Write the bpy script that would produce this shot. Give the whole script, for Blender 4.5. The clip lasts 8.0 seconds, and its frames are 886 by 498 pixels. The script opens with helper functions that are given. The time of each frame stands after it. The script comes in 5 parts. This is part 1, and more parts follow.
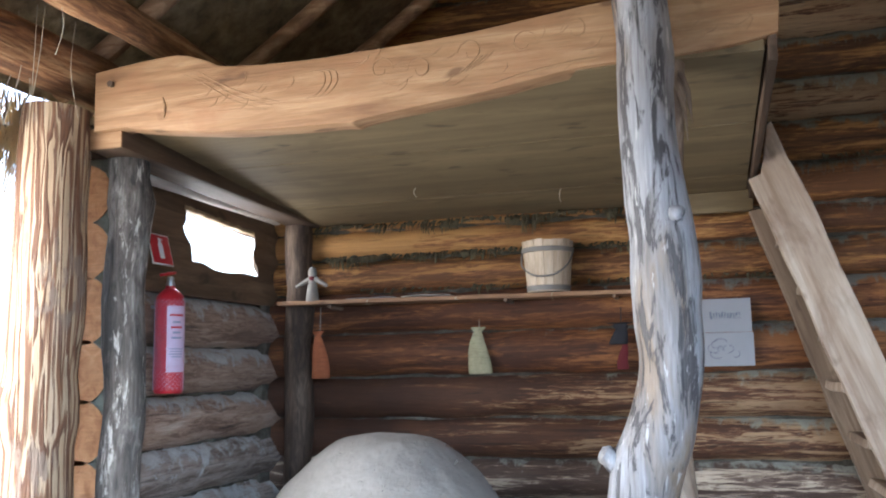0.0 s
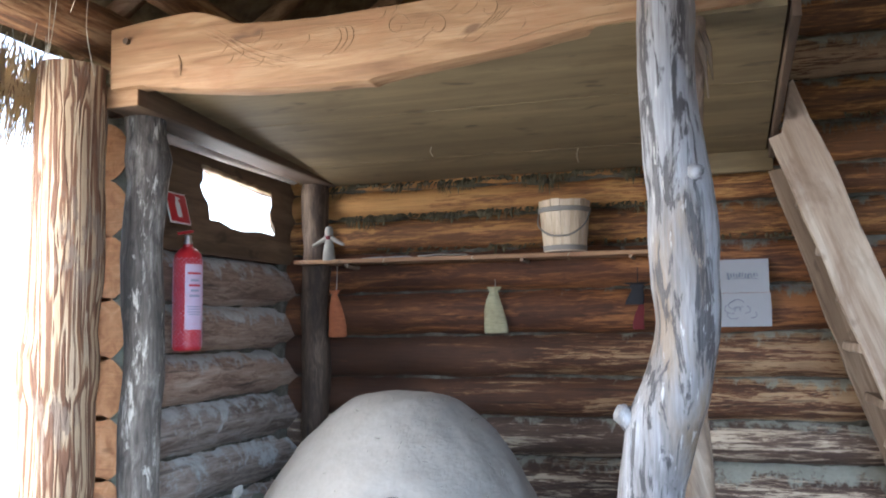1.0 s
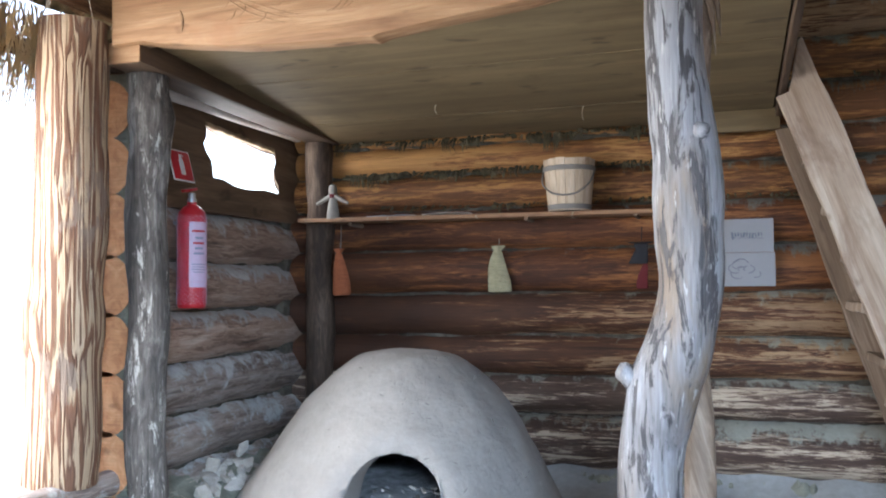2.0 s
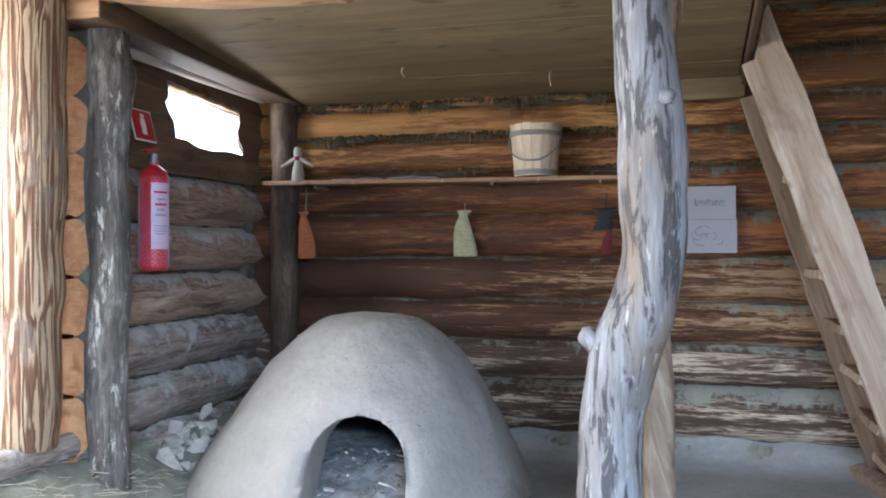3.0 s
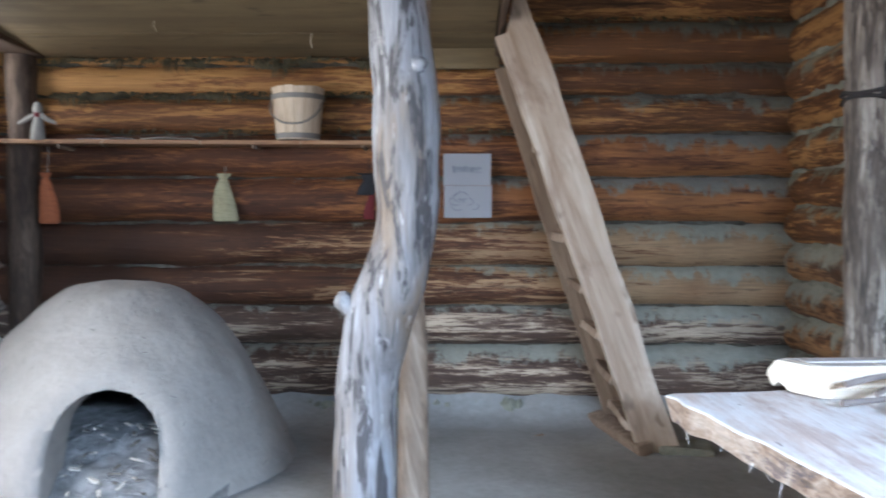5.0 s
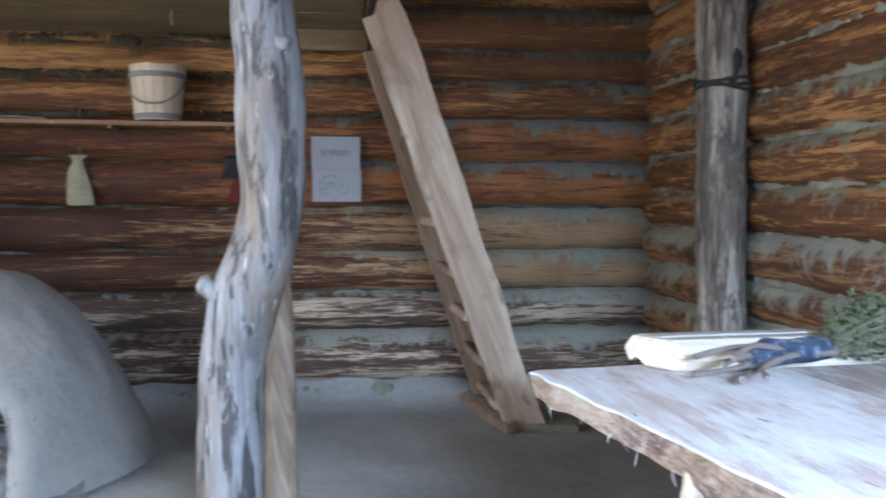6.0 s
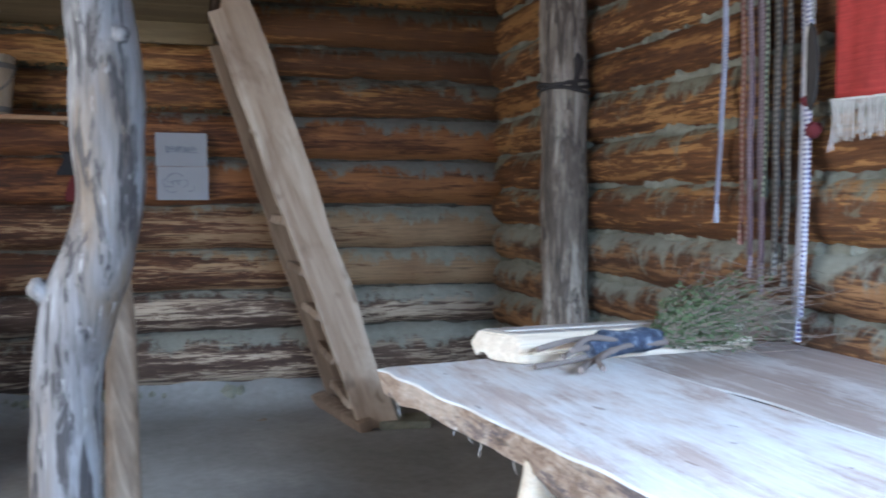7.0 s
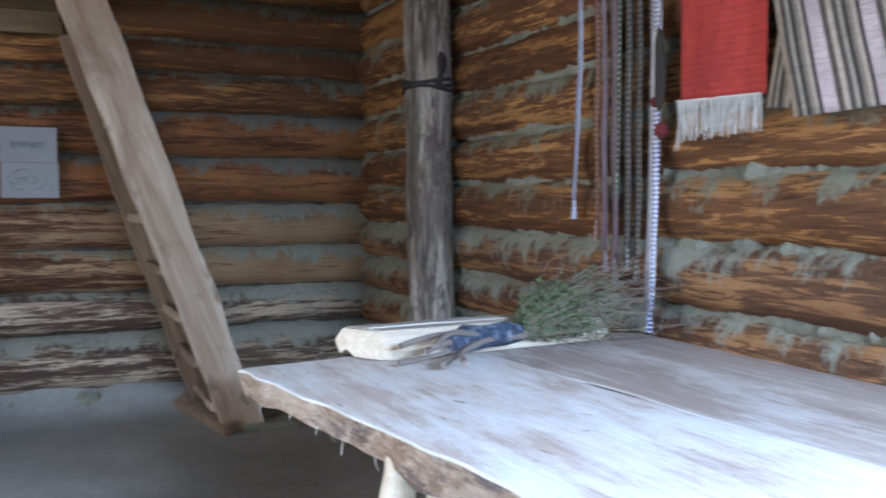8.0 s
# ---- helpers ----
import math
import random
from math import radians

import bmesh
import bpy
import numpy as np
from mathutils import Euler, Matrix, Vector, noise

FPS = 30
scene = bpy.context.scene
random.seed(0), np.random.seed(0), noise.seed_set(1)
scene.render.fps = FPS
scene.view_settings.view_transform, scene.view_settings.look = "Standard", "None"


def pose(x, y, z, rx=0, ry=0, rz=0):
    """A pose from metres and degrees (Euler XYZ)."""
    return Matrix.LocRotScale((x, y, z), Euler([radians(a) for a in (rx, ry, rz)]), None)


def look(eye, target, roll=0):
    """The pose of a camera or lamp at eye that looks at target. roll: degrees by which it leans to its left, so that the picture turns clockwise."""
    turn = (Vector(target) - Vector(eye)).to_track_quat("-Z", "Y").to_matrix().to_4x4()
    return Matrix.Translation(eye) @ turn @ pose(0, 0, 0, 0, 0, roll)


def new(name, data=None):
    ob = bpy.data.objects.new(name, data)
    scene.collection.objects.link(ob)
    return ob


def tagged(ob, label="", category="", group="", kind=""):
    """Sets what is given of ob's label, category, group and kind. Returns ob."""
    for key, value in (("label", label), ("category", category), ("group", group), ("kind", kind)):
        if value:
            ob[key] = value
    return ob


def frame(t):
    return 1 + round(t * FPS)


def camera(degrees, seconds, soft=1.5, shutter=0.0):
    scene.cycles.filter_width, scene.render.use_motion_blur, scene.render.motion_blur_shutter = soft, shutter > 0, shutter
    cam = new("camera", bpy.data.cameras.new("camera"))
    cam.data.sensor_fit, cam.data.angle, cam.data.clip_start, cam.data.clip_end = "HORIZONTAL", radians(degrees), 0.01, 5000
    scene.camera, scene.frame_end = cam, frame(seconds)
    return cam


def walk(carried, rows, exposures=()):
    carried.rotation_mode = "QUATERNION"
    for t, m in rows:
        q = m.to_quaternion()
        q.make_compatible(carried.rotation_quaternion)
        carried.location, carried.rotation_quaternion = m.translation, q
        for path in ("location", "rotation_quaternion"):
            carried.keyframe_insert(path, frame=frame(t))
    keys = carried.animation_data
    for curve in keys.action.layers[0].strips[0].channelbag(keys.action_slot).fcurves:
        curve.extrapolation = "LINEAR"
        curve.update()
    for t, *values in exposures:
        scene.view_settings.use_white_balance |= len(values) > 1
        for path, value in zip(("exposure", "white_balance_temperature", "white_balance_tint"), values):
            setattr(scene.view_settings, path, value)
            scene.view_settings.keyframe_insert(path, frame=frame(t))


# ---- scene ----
cam = camera(53.5, 8.0, 1.8, 0.7)
PATH = [
    (0, (-0.042, -0.091, 1.328), (-0.609, 1.808, 1.597), -1.0),
    (0.5, (-0.043, -0.085, 1.323), (-0.638, 1.811, 1.548), -0.9),
    (1, (-0.045, -0.086, 1.32), (-0.651, 1.811, 1.501), -0.7),
    (1.5, (-0.044, -0.085, 1.32), (-0.674, 1.808, 1.454), -0.5),
    (3, (-0.041, -0.075, 1.311), (-0.587, 1.849, 1.32), -0.0),
    (3.5, (-0.037, -0.072, 1.312), (-0.525, 1.868, 1.295), 0.0),
    (4, (-0.022, -0.064, 1.311), (-0.386, 1.902, 1.274), 0.0),
    (4.5, (0.005, -0.068, 1.32), (-0.191, 1.922, 1.266), -0.0),
    (6, (0.045, -0.049, 1.295), (0.293, 1.933, 1.193), 0.0),
    (6.5, (0.056, -0.055, 1.298), (0.463, 1.9, 1.191), -0.1),
    (7, (0.07, -0.066, 1.294), (0.636, 1.85, 1.189), -0.0),
    (7.5, (0.088, -0.067, 1.287), (0.792, 1.801, 1.179), 0.1),
    (8, (0.095, -0.075, 1.291), (0.934, 1.737, 1.181), -0.1),
]
walk(cam, [(t, look(eye, target, roll)) for t, eye, target, roll in PATH], [(0.0, 1.74, 5760, 10), (3.5, 1.60, 5700, 10), (4.5, 1.66, 5650, 10), (6.0, 1.36, 5500, 10), (8.0, 1.01, 5550, 10)])

# ---- world, sun, large lights ----
world = bpy.data.worlds.new("sky")
scene.world = world
world.use_nodes = True
wn = world.node_tree.nodes
sky = wn.new("ShaderNodeTexSky")
sky.sky_type, sky.sun_disc = "NISHITA", False
sky.sun_elevation, sky.sun_rotation = radians(46), radians(-24)
world.node_tree.links.new(sky.outputs[0], wn["Background"].inputs[0])
wn["Background"].inputs[1].default_value = 0.15
sun = new("sun", bpy.data.lights.new("sun", "SUN"))
sun.data.energy, sun.data.angle, sun.data.color = 4.0, radians(0.5), (1.0, 0.94, 0.85)
sun.matrix_world = look((-3.5, 8, 9), (0, 0, 0))


def sky_lamp(name, eye, target, w, h, watts, color):
    ob = new(name, bpy.data.lights.new(name, "AREA"))
    ob.data.shape, ob.data.size, ob.data.size_y = "RECTANGLE", w, h
    ob.data.energy, ob.data.color = watts, color
    ob.matrix_world = look(eye, target)
    return ob


sky_lamp("daylight_side_opening", (-3.45, 1.6, 1.45), (0, 1.6, 0.55), 3.0, 2.1, 84, (1.0, 0.95, 0.88))
sky_lamp("daylight_front_doorway", (1.55, -1.75, 2.50), (1.30, 3.4, 0.1), 2.2, 1.0, 980, (0.62, 0.79, 1.0))
sky_lamp("daylight_window", (-3.27, 5.08, 2.17), (-1.2, 4.9, 2.0), 0.80, 0.28, 5, (1.0, 0.95, 0.88))

# ---- materials ----


def ramp(nodes, links, fac, stops):
    r = nodes.new("ShaderNodeValToRGB")
    while len(r.color_ramp.elements) < len(stops):
        r.color_ramp.elements.new(0.5)
    for e, (p, c) in zip(r.color_ramp.elements, stops):
        e.position, e.color = p, (*c, 1) if len(c) == 3 else (c[0], c[0], c[0], 1)
    links.new(fac, r.inputs[0])
    return r.outputs[0]


class Paint:
    """A small builder for node materials."""

    def __init__(self, name, rough=0.8, coord="Object", metal=0.0):
        self.m = bpy.data.materials.new(name)
        self.m.use_nodes = True
        self.n, self.l = self.m.node_tree.nodes, self.m.node_tree.links
        self.b = self.n["Principled BSDF"]
        self.b.inputs["Roughness"].default_value = rough
        self.b.inputs["Metallic"].default_value = metal
        tc = self.n.new("ShaderNodeTexCoord")
        oi = self.n.new("ShaderNodeObjectInfo")
        self.rand = oi.outputs["Random"]
        add = self.n.new("ShaderNodeVectorMath")
        add.operation = "MULTIPLY_ADD"
        comb = self.n.new("ShaderNodeCombineXYZ")
        for i, k in enumerate((37.0, 19.0, 53.0)):
            mu = self.math("MULTIPLY", self.rand, k)
            self.l.new(mu, comb.inputs[i])
        add.inputs[1].default_value = (1, 1, 1)
        self.l.new(tc.outputs[coord], add.inputs[0])
        self.l.new(comb.outputs[0], add.inputs[2])
        self.raw, self.co = tc.outputs[coord], add.outputs[0]

    def math(self, op, a, b=0.0, clamp=False):
        k = self.n.new("ShaderNodeMath")
        k.operation, k.use_clamp = op, clamp
        for i, v in enumerate((a, b)):
            if isinstance(v, (int, float)):
                k.inputs[i].default_value = v
            else:
                self.l.new(v, k.inputs[i])
        return k.outputs[0]

    def noise(self, scale=(1, 1, 1), size=1.0, detail=5, rough=0.55, distort=0.0, raw=False):
        mp = self.n.new("ShaderNodeMapping")
        mp.inputs["Scale"].default_value = scale
        self.l.new(self.raw if raw else self.co, mp.inputs[0])
        t = self.n.new("ShaderNodeTexNoise")
        t.inputs["Scale"].default_value, t.inputs["Detail"].default_value = size, detail
        t.inputs["Roughness"].default_value, t.inputs["Distortion"].default_value = rough, distort
        self.l.new(mp.outputs[0], t.inputs[0])
        return t.outputs["Fac"]

    def ramp(self, fac, *stops):
        return ramp(self.n, self.l, fac, stops)

    def axis(self, i):
        s = self.n.new("ShaderNodeSeparateXYZ")
        self.l.new(self.raw, s.inputs[0])
        return s.outputs[i]

    def mix(self, fac, a, b, mode="MIX"):
        k = self.n.new("ShaderNodeMix")
        k.data_type, k.blend_type = "RGBA", mode
        for s, v in ((k.inputs["Factor"], fac), (k.inputs[6], a), (k.inputs[7], b)):
            if isinstance(v, tuple):
                s.default_value = (*v, 1)
            elif isinstance(v, (int, float)):
                s.default_value = v
            else:
                self.l.new(v, s)
        return k.outputs[2]

    def done(self, color, height=None, strength=0.4, dist=0.01, rough=None):
        if isinstance(color, tuple):
            self.b.inputs["Base Color"].default_value = (*color, 1)
        else:
            self.l.new(color, self.b.inputs["Base Color"])
        if rough is not None:
            self.l.new(rough, self.b.inputs["Roughness"])
        if height is not None:
            bp = self.n.new("ShaderNodeBump")
            bp.inputs["Strength"].default_value, bp.inputs["Distance"].default_value = strength, dist
            self.l.new(height, bp.inputs["Height"])
            self.l.new(bp.outputs[0], self.b.inputs["Normal"])
        return self.m


def streaks(axis, along, across):
    s = [across] * 3
    s[axis] = along
    return tuple(s)


def wood_log(name, dark, mid, light, clay=(0.35, 0.345, 0.31), clay_lo=0.70, axis=0, cut=(0.43, 0.50, 0.575), across=30, along=2.4, top=2.0, drip=1.0, mottle=None, tan=None, spot=0.515, drift=0.0, pale=None):
    """Peeled log: dark inner bark left in ragged bands along the grain, pale wood between, clay smeared or dripping from the joints."""
    p = Paint(name, 0.78)
    broad = p.noise(streaks(axis, along * 0.45, across * 0.42), 1.0, 4, 0.6, 0.6)
    fine = p.noise(streaks(axis, along * 2.2, across * 1.6), 1.0, 7, 0.68, 0.9)
    band = p.math("ADD", p.math("MULTIPLY", broad, 0.5), p.math("MULTIPLY", fine, 0.5))
    # drift, pale: daylight falling off along the wall, put into the streak colour
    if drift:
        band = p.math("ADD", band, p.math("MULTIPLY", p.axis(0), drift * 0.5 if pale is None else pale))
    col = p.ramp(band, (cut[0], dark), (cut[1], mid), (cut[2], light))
    tone = p.noise((0.8, 0.8, 0.8), 2.2, 3)
    col = p.mix(p.ramp(tone, (0.40, (0.0,)), (0.7, (0.5,))), col, mid)
    grain = p.noise(streaks(axis, 3, 110), 1.0, 4, 0.6)
    col = p.mix(0.55, col, p.ramp(grain, (0.3, (0.35,)), (0.7, (1.0,))), "MULTIPLY")
    crack = p.noise(streaks(axis, 1.6, 34), 1.0, 3, 0.5, 0.4)
    col = p.mix(0.7, col, p.ramp(crack, (0.30, (0.25,)), (0.38, (1.0,))), "MULTIPLY")
    if tan:
        tn = p.noise(streaks(axis, 1.6, 7), 1.0, 6, 0.65, 0.4)
        col = p.mix(p.ramp(tn, (0.55, (0.0,)), (0.62, (0.8,))), col, tan)
    if mottle:
        mo = p.noise(streaks(axis, 3.2, 12), 1.0, 8, 0.74, 0.3)
        col = p.mix(p.ramp(mo, (spot, (0.0,)), (spot + 0.06, (0.9,))), col, mottle)
    # per-log shade
    col = p.mix(0.6, col, p.ramp(p.rand, (0.0, (0.62,)), (1.0, (1.0,))), "MULTIPLY")
    sc = [1.0, 1.0, 1.0]
    if drip > 1:
        sc[axis] = drip
    cl = p.noise(tuple(sc), 5.0, 10, 0.74, 0.3)
    cl2 = p.math("ADD", cl, p.math("MULTIPLY", p.axis(2), top))
    # clay smears; their growth along the log also paints in daylight falloff
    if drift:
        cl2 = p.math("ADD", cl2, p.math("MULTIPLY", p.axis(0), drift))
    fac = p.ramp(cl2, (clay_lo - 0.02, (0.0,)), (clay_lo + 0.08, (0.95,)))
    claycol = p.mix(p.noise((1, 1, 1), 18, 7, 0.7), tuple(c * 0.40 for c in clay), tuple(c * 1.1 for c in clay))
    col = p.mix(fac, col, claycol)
    h = p.math("ADD", p.math("MULTIPLY", band, 0.8), p.math("MULTIPLY", grain, 0.35))
    h = p.math("ADD", h, p.math("MULTIPLY", p.math("MULTIPLY", fac, p.noise((1, 1, 1), 30, 6, 0.7)), 0.9))
    return p.done(col, h, 0.7, 0.02)


def driftwood(name):
    """Barkless silvery trunk: pale sheen, tan zones, ragged dark streaks and small pale chips along the grain."""
    p = Paint(name, 0.52)
    zone = p.noise(streaks(2, 1.1, 5.0), 1.0, 4, 0.6, 0.5)
    col = p.ramp(zone, (0.33, (0.20, 0.145, 0.100)), (0.42, (0.225, 0.198, 0.180)), (0.54, (0.285, 0.275, 0.280)))
    wash = p.noise(streaks(2, 2.2, 16), 1.0, 6, 0.62, 0.4)
    col = p.mix(p.ramp(wash, (0.50, (0.0,)), (0.62, (0.75,))), col, (0.150, 0.130, 0.120))
    dark = p.noise(streaks(2, 3.4, 19), 1.0, 8, 0.66, 0.5)
    fac = p.ramp(dark, (0.525, (0.0,)), (0.57, (0.92,)))
    col = p.mix(fac, col, (0.045, 0.038, 0.037))
    chip = p.noise(streaks(2, 7.0, 34), 1.0, 5, 0.6)
    col = p.mix(p.ramp(chip, (0.62, (0.0,)), (0.66, (0.8,))), col, (0.44, 0.41, 0.38))
    grain = p.noise(streaks(2, 3, 95), 1.0, 4, 0.6)
    col = p.mix(0.5, col, p.ramp(grain, (0.32, (0.42,)), (0.62, (1.0,))), "MULTIPLY")
    split = p.noise(streaks(2, 0.9, 26), 1.0, 4, 0.5, 0.5)
    col = p.mix(0.8, col, p.ramp(split, (0.30, (0.2,)), (0.345, (1.0,))), "MULTIPLY")
    h = p.math("SUBTRACT", p.math("ADD", p.math("MULTIPLY", wash, 0.5), p.math("MULTIPLY", grain, 0.35)), p.math("MULTIPLY", fac, 0.22))
    return p.done(col, h, 0.8, 0.016)


def bark_stripes(name):
    """Pine post half peeled by hand: wavy brown strips of inner bark between cream wood, scaly patches."""
    p = Paint(name, 0.7)
    st = p.noise(streaks(2, 0.8, 16), 1.0, 4, 0.45, 0.35)
    D, C = (0.118, 0.050, 0.023), (0.45, 0.315, 0.19)
    col = p.ramp(st, (0.36, C), (0.38, D), (0.44, (0.205, 0.098, 0.048)), (0.465, C), (0.50, (0.54, 0.40, 0.26)), (0.52, D), (0.595, (0.20, 0.092, 0.045)), (0.625, C))
    scale = p.noise(streaks(2, 5, 16), 1.0, 7, 0.65, 0.4)
    patch = p.noise((1, 1, 1), 2.6, 3)
    col = p.mix(p.math("MULTIPLY", p.ramp(scale, (0.50, (0.0,)), (0.56, (0.85,))), p.ramp(patch, (0.52, (0.0,)), (0.62, (1.0,)))), col, (0.24, 0.17, 0.125))
    grain = p.noise(streaks(2, 3, 100), 1.0, 4, 0.6)
    col = p.mix(0.45, col, p.ramp(grain, (0.3, (0.45,)), (0.65, (1.0,))), "MULTIPLY")
    h = p.math("ADD", p.math("MULTIPLY", p.ramp(st, (0.38, (0.0,)), (0.40, (1.0,)), (0.45, (1.0,)), (0.47, (0.0,)), (0.51, (0.0,)), (0.53, (1.0,)), (0.58, (1.0,)), (0.60, (0.0,))), 0.5), p.math("MULTIPLY", grain, 0.3))
    return p.done(col, h, 0.7, 0.012)


def plank_wood(name, dark, mid, light, axis=2, rough=0.75, across=22, along=1.4, blotch=None, lo=0.58, bump=0.35, soft_edge=0.16, lean=0.0):
    """Sawn or hewn timber: long grain, broad tone changes, optional blotches; lean turns the grain with a leaning board."""
    p = Paint(name, rough)
    if lean:
        turn = p.n.new("ShaderNodeVectorRotate")
        turn.rotation_type = "Y_AXIS"
        turn.inputs["Angle"].default_value = radians(lean)
        p.l.new(p.co, turn.inputs["Vector"])
        p.co = turn.outputs[0]
    g = p.noise(streaks(axis, along, across), 1.0, 6, 0.6, 0.8)
    col = p.ramp(g, (0.30, dark), (0.5, mid), (0.68, light))
    fine = p.noise(streaks(axis, 4, 140), 1.0, 3)
    col = p.mix(0.4, col, p.ramp(fine, (0.3, (0.5,)), (0.7, (1.0,))), "MULTIPLY")
    knots = p.noise(streaks(axis, 4.0, 9.0), 1.0, 2)
    col = p.mix(p.ramp(knots, (0.645, (0.0,)), (0.72, (0.75,))), col, tuple(c * 0.5 for c in dark))
    h = p.math("ADD", p.math("MULTIPLY", g, 0.7), p.math("MULTIPLY", fine, 0.3))
    if blotch:
        bl = p.noise(streaks(axis, 2.2, 5), 1.0, 8, 0.65, 0.5)
        col = p.mix(p.ramp(bl, (lo - 0.04, (0.0,)), (lo + soft_edge, (0.9,))), col, blotch)
    return p.done(col, h, bump, 0.008)


def table_top(name, brown, mid, white, lo, rough):
    """Scrubbed planks: long fine grain, whitish wear in streaks and islands, small dents and dark nicks."""
    p = Paint(name, rough)
    g = p.noise(streaks(1, 1.1, 26), 1.0, 6, 0.62, 0.1)
    zone = p.noise(streaks(1, 0.9, 3.2), 1.0, 4, 0.6, 0.4)
    col = p.mix(p.ramp(p.math("ADD", p.math("MULTIPLY", g, 0.45), p.math("MULTIPLY", zone, 0.55)), (0.42, (0.0,)), (0.58, (1.0,))), brown, mid)
    wear = p.noise(streaks(1, 1.9, 6.5), 1.0, 12, 0.76, 0.15)
    wear = p.math("ADD", p.math("MULTIPLY", wear, 0.87), p.math("MULTIPLY", g, 0.13))
    wf = p.ramp(wear, (lo - 0.05, (0.0,)), (lo + 0.03, (0.55,)), (lo + 0.12, (0.95,)))
    col = p.mix(wf, col, white)
    fine = p.noise(streaks(1, 5, 150), 1.0, 3)
    col = p.mix(0.3, col, p.ramp(fine, (0.3, (0.55,)), (0.65, (1.0,))), "MULTIPLY")
    nick = p.noise(streaks(1, 9, 22), 1.0, 3, 0.5)
    col = p.mix(p.ramp(nick, (0.70, (0.0,)), (0.73, (0.7,))), col, (0.22, 0.15, 0.12))
    h = p.math("ADD", p.math("MULTIPLY", g, 0.5), p.math("ADD", p.math("MULTIPLY", fine, 0.25), p.math("MULTIPLY", wear, 0.5)))
    return p.done(col, h, 0.45, 0.008)


def earth(name, a, b, c, size=3.0, rough=0.95, bump=0.6, dist=0.02, specks=None, fine=0.5):
    p = Paint(name, rough)
    big = p.noise((1, 1, 1), size, 7, 0.6, 0.3)
    col = p.ramp(big, (0.32, a), (0.5, b), (0.68, c))
    small = p.noise((1, 1, 1), size * 14, 6, 0.65)
    col = p.mix(fine, col, p.ramp(small, (0.3, (0.55,)), (0.7, (1.0,))), "MULTIPLY")
    if specks:
        sp = p.noise((1, 1, 1), size * 26, 2)
        col = p.mix(p.ramp(sp, (0.68, (0.0,)), (0.72, (1.0,))), col, specks)
    h = p.math("ADD", big, p.math("MULTIPLY", small, 0.5))
    return p.done(col, h, bump, dist)


def plain(name, color, rough=0.6, metal=0.0, vary=0.25, size=20, bump=0.15, dist=0.003):
    p = Paint(name, rough, metal=metal)
    n = p.noise((1, 1, 1), size, 4)
    col = p.mix(vary, color, p.ramp(n, (0.3, (0.4,)), (0.7, (1.0,))), "MULTIPLY")
    return p.done(col, n, bump, dist)


def weave(name, stops, axis=1, per_metre=20.0, across_axis=2, thread=260, coord="Object"):
    """Woven cloth: hard stripes across one axis from a list of (position, colour), with a thread relief."""
    p = Paint(name, 0.9, coord)
    f = p.math("FRACT", p.math("MULTIPLY", p.axis(axis), per_metre))
    r = p.n.new("ShaderNodeValToRGB")
    r.color_ramp.interpolation = "CONSTANT"
    while len(r.color_ramp.elements) < len(stops):
        r.color_ramp.elements.new(0.5)
    for e, (pos, c) in zip(r.color_ramp.elements, stops):
        e.position, e.color = pos, (*c, 1)
    p.l.new(f, r.inputs[0])
    th = p.math("SINE", p.math("MULTIPLY", p.axis(across_axis), thread * 6.28))
    n = p.noise((1, 1, 1), 30, 4)
    col = p.mix(0.4, r.outputs[0], p.ramp(n, (0.3, (0.5,)), (0.7, (1.0,))), "MULTIPLY")
    slub = p.noise(streaks(across_axis, 260.0, 12.0), 1.0, 3, 0.6)
    col = p.mix(0.45, col, p.ramp(slub, (0.36, (0.45,)), (0.56, (1.0,))), "MULTIPLY")
    fade = p.noise((1, 1, 1), 5, 3)
    col = p.mix(0.4, col, p.ramp(fade, (0.35, (0.6,)), (0.65, (1.0,))), "MULTIPLY")
    return p.done(col, p.math("ADD", th, n), 0.2, 0.002)


def check_band(name, base, mark, pitch, width, edge, cols=1):
    """Patterned woven band hanging down local z: columns of small marks between two coloured edges."""
    p = Paint(name, 0.9)
    wob = p.math("MULTIPLY", p.noise((1, 1, 1), 40, 2), 0.25)
    fz = p.math("FRACT", p.math("ADD", p.math("MULTIPLY", p.axis(2), 1 / pitch), wob))
    fx = p.math("FRACT", p.math("ADD", p.math("MULTIPLY", p.axis(0), cols / (0.84 * width)), 0.5 if cols % 2 else 0.0))
    inz = p.ramp(p.math("ABSOLUTE", p.math("SUBTRACT", fz, 0.5)), (0.22, (1.0,)), (0.32, (0.0,)))
    inx = p.ramp(p.math("ABSOLUTE", p.math("SUBTRACT", fx, 0.5)), (0.24, (1.0,)), (0.36, (0.0,)))
    col = p.mix(p.math("MULTIPLY", inz, inx), base, mark)
    side = p.math("ABSOLUTE", p.math("MULTIPLY", p.axis(0), 2 / width))
    col = p.mix(p.ramp(side, (0.80, (0.0,)), (0.86, (1.0,))), col, edge)
    n = p.noise((1, 1, 1), 70, 4)
    col = p.mix(0.55, col, p.ramp(n, (0.3, (0.4,)), (0.65, (1.0,))), "MULTIPLY")
    return p.done(col, n, 0.4, 0.003)


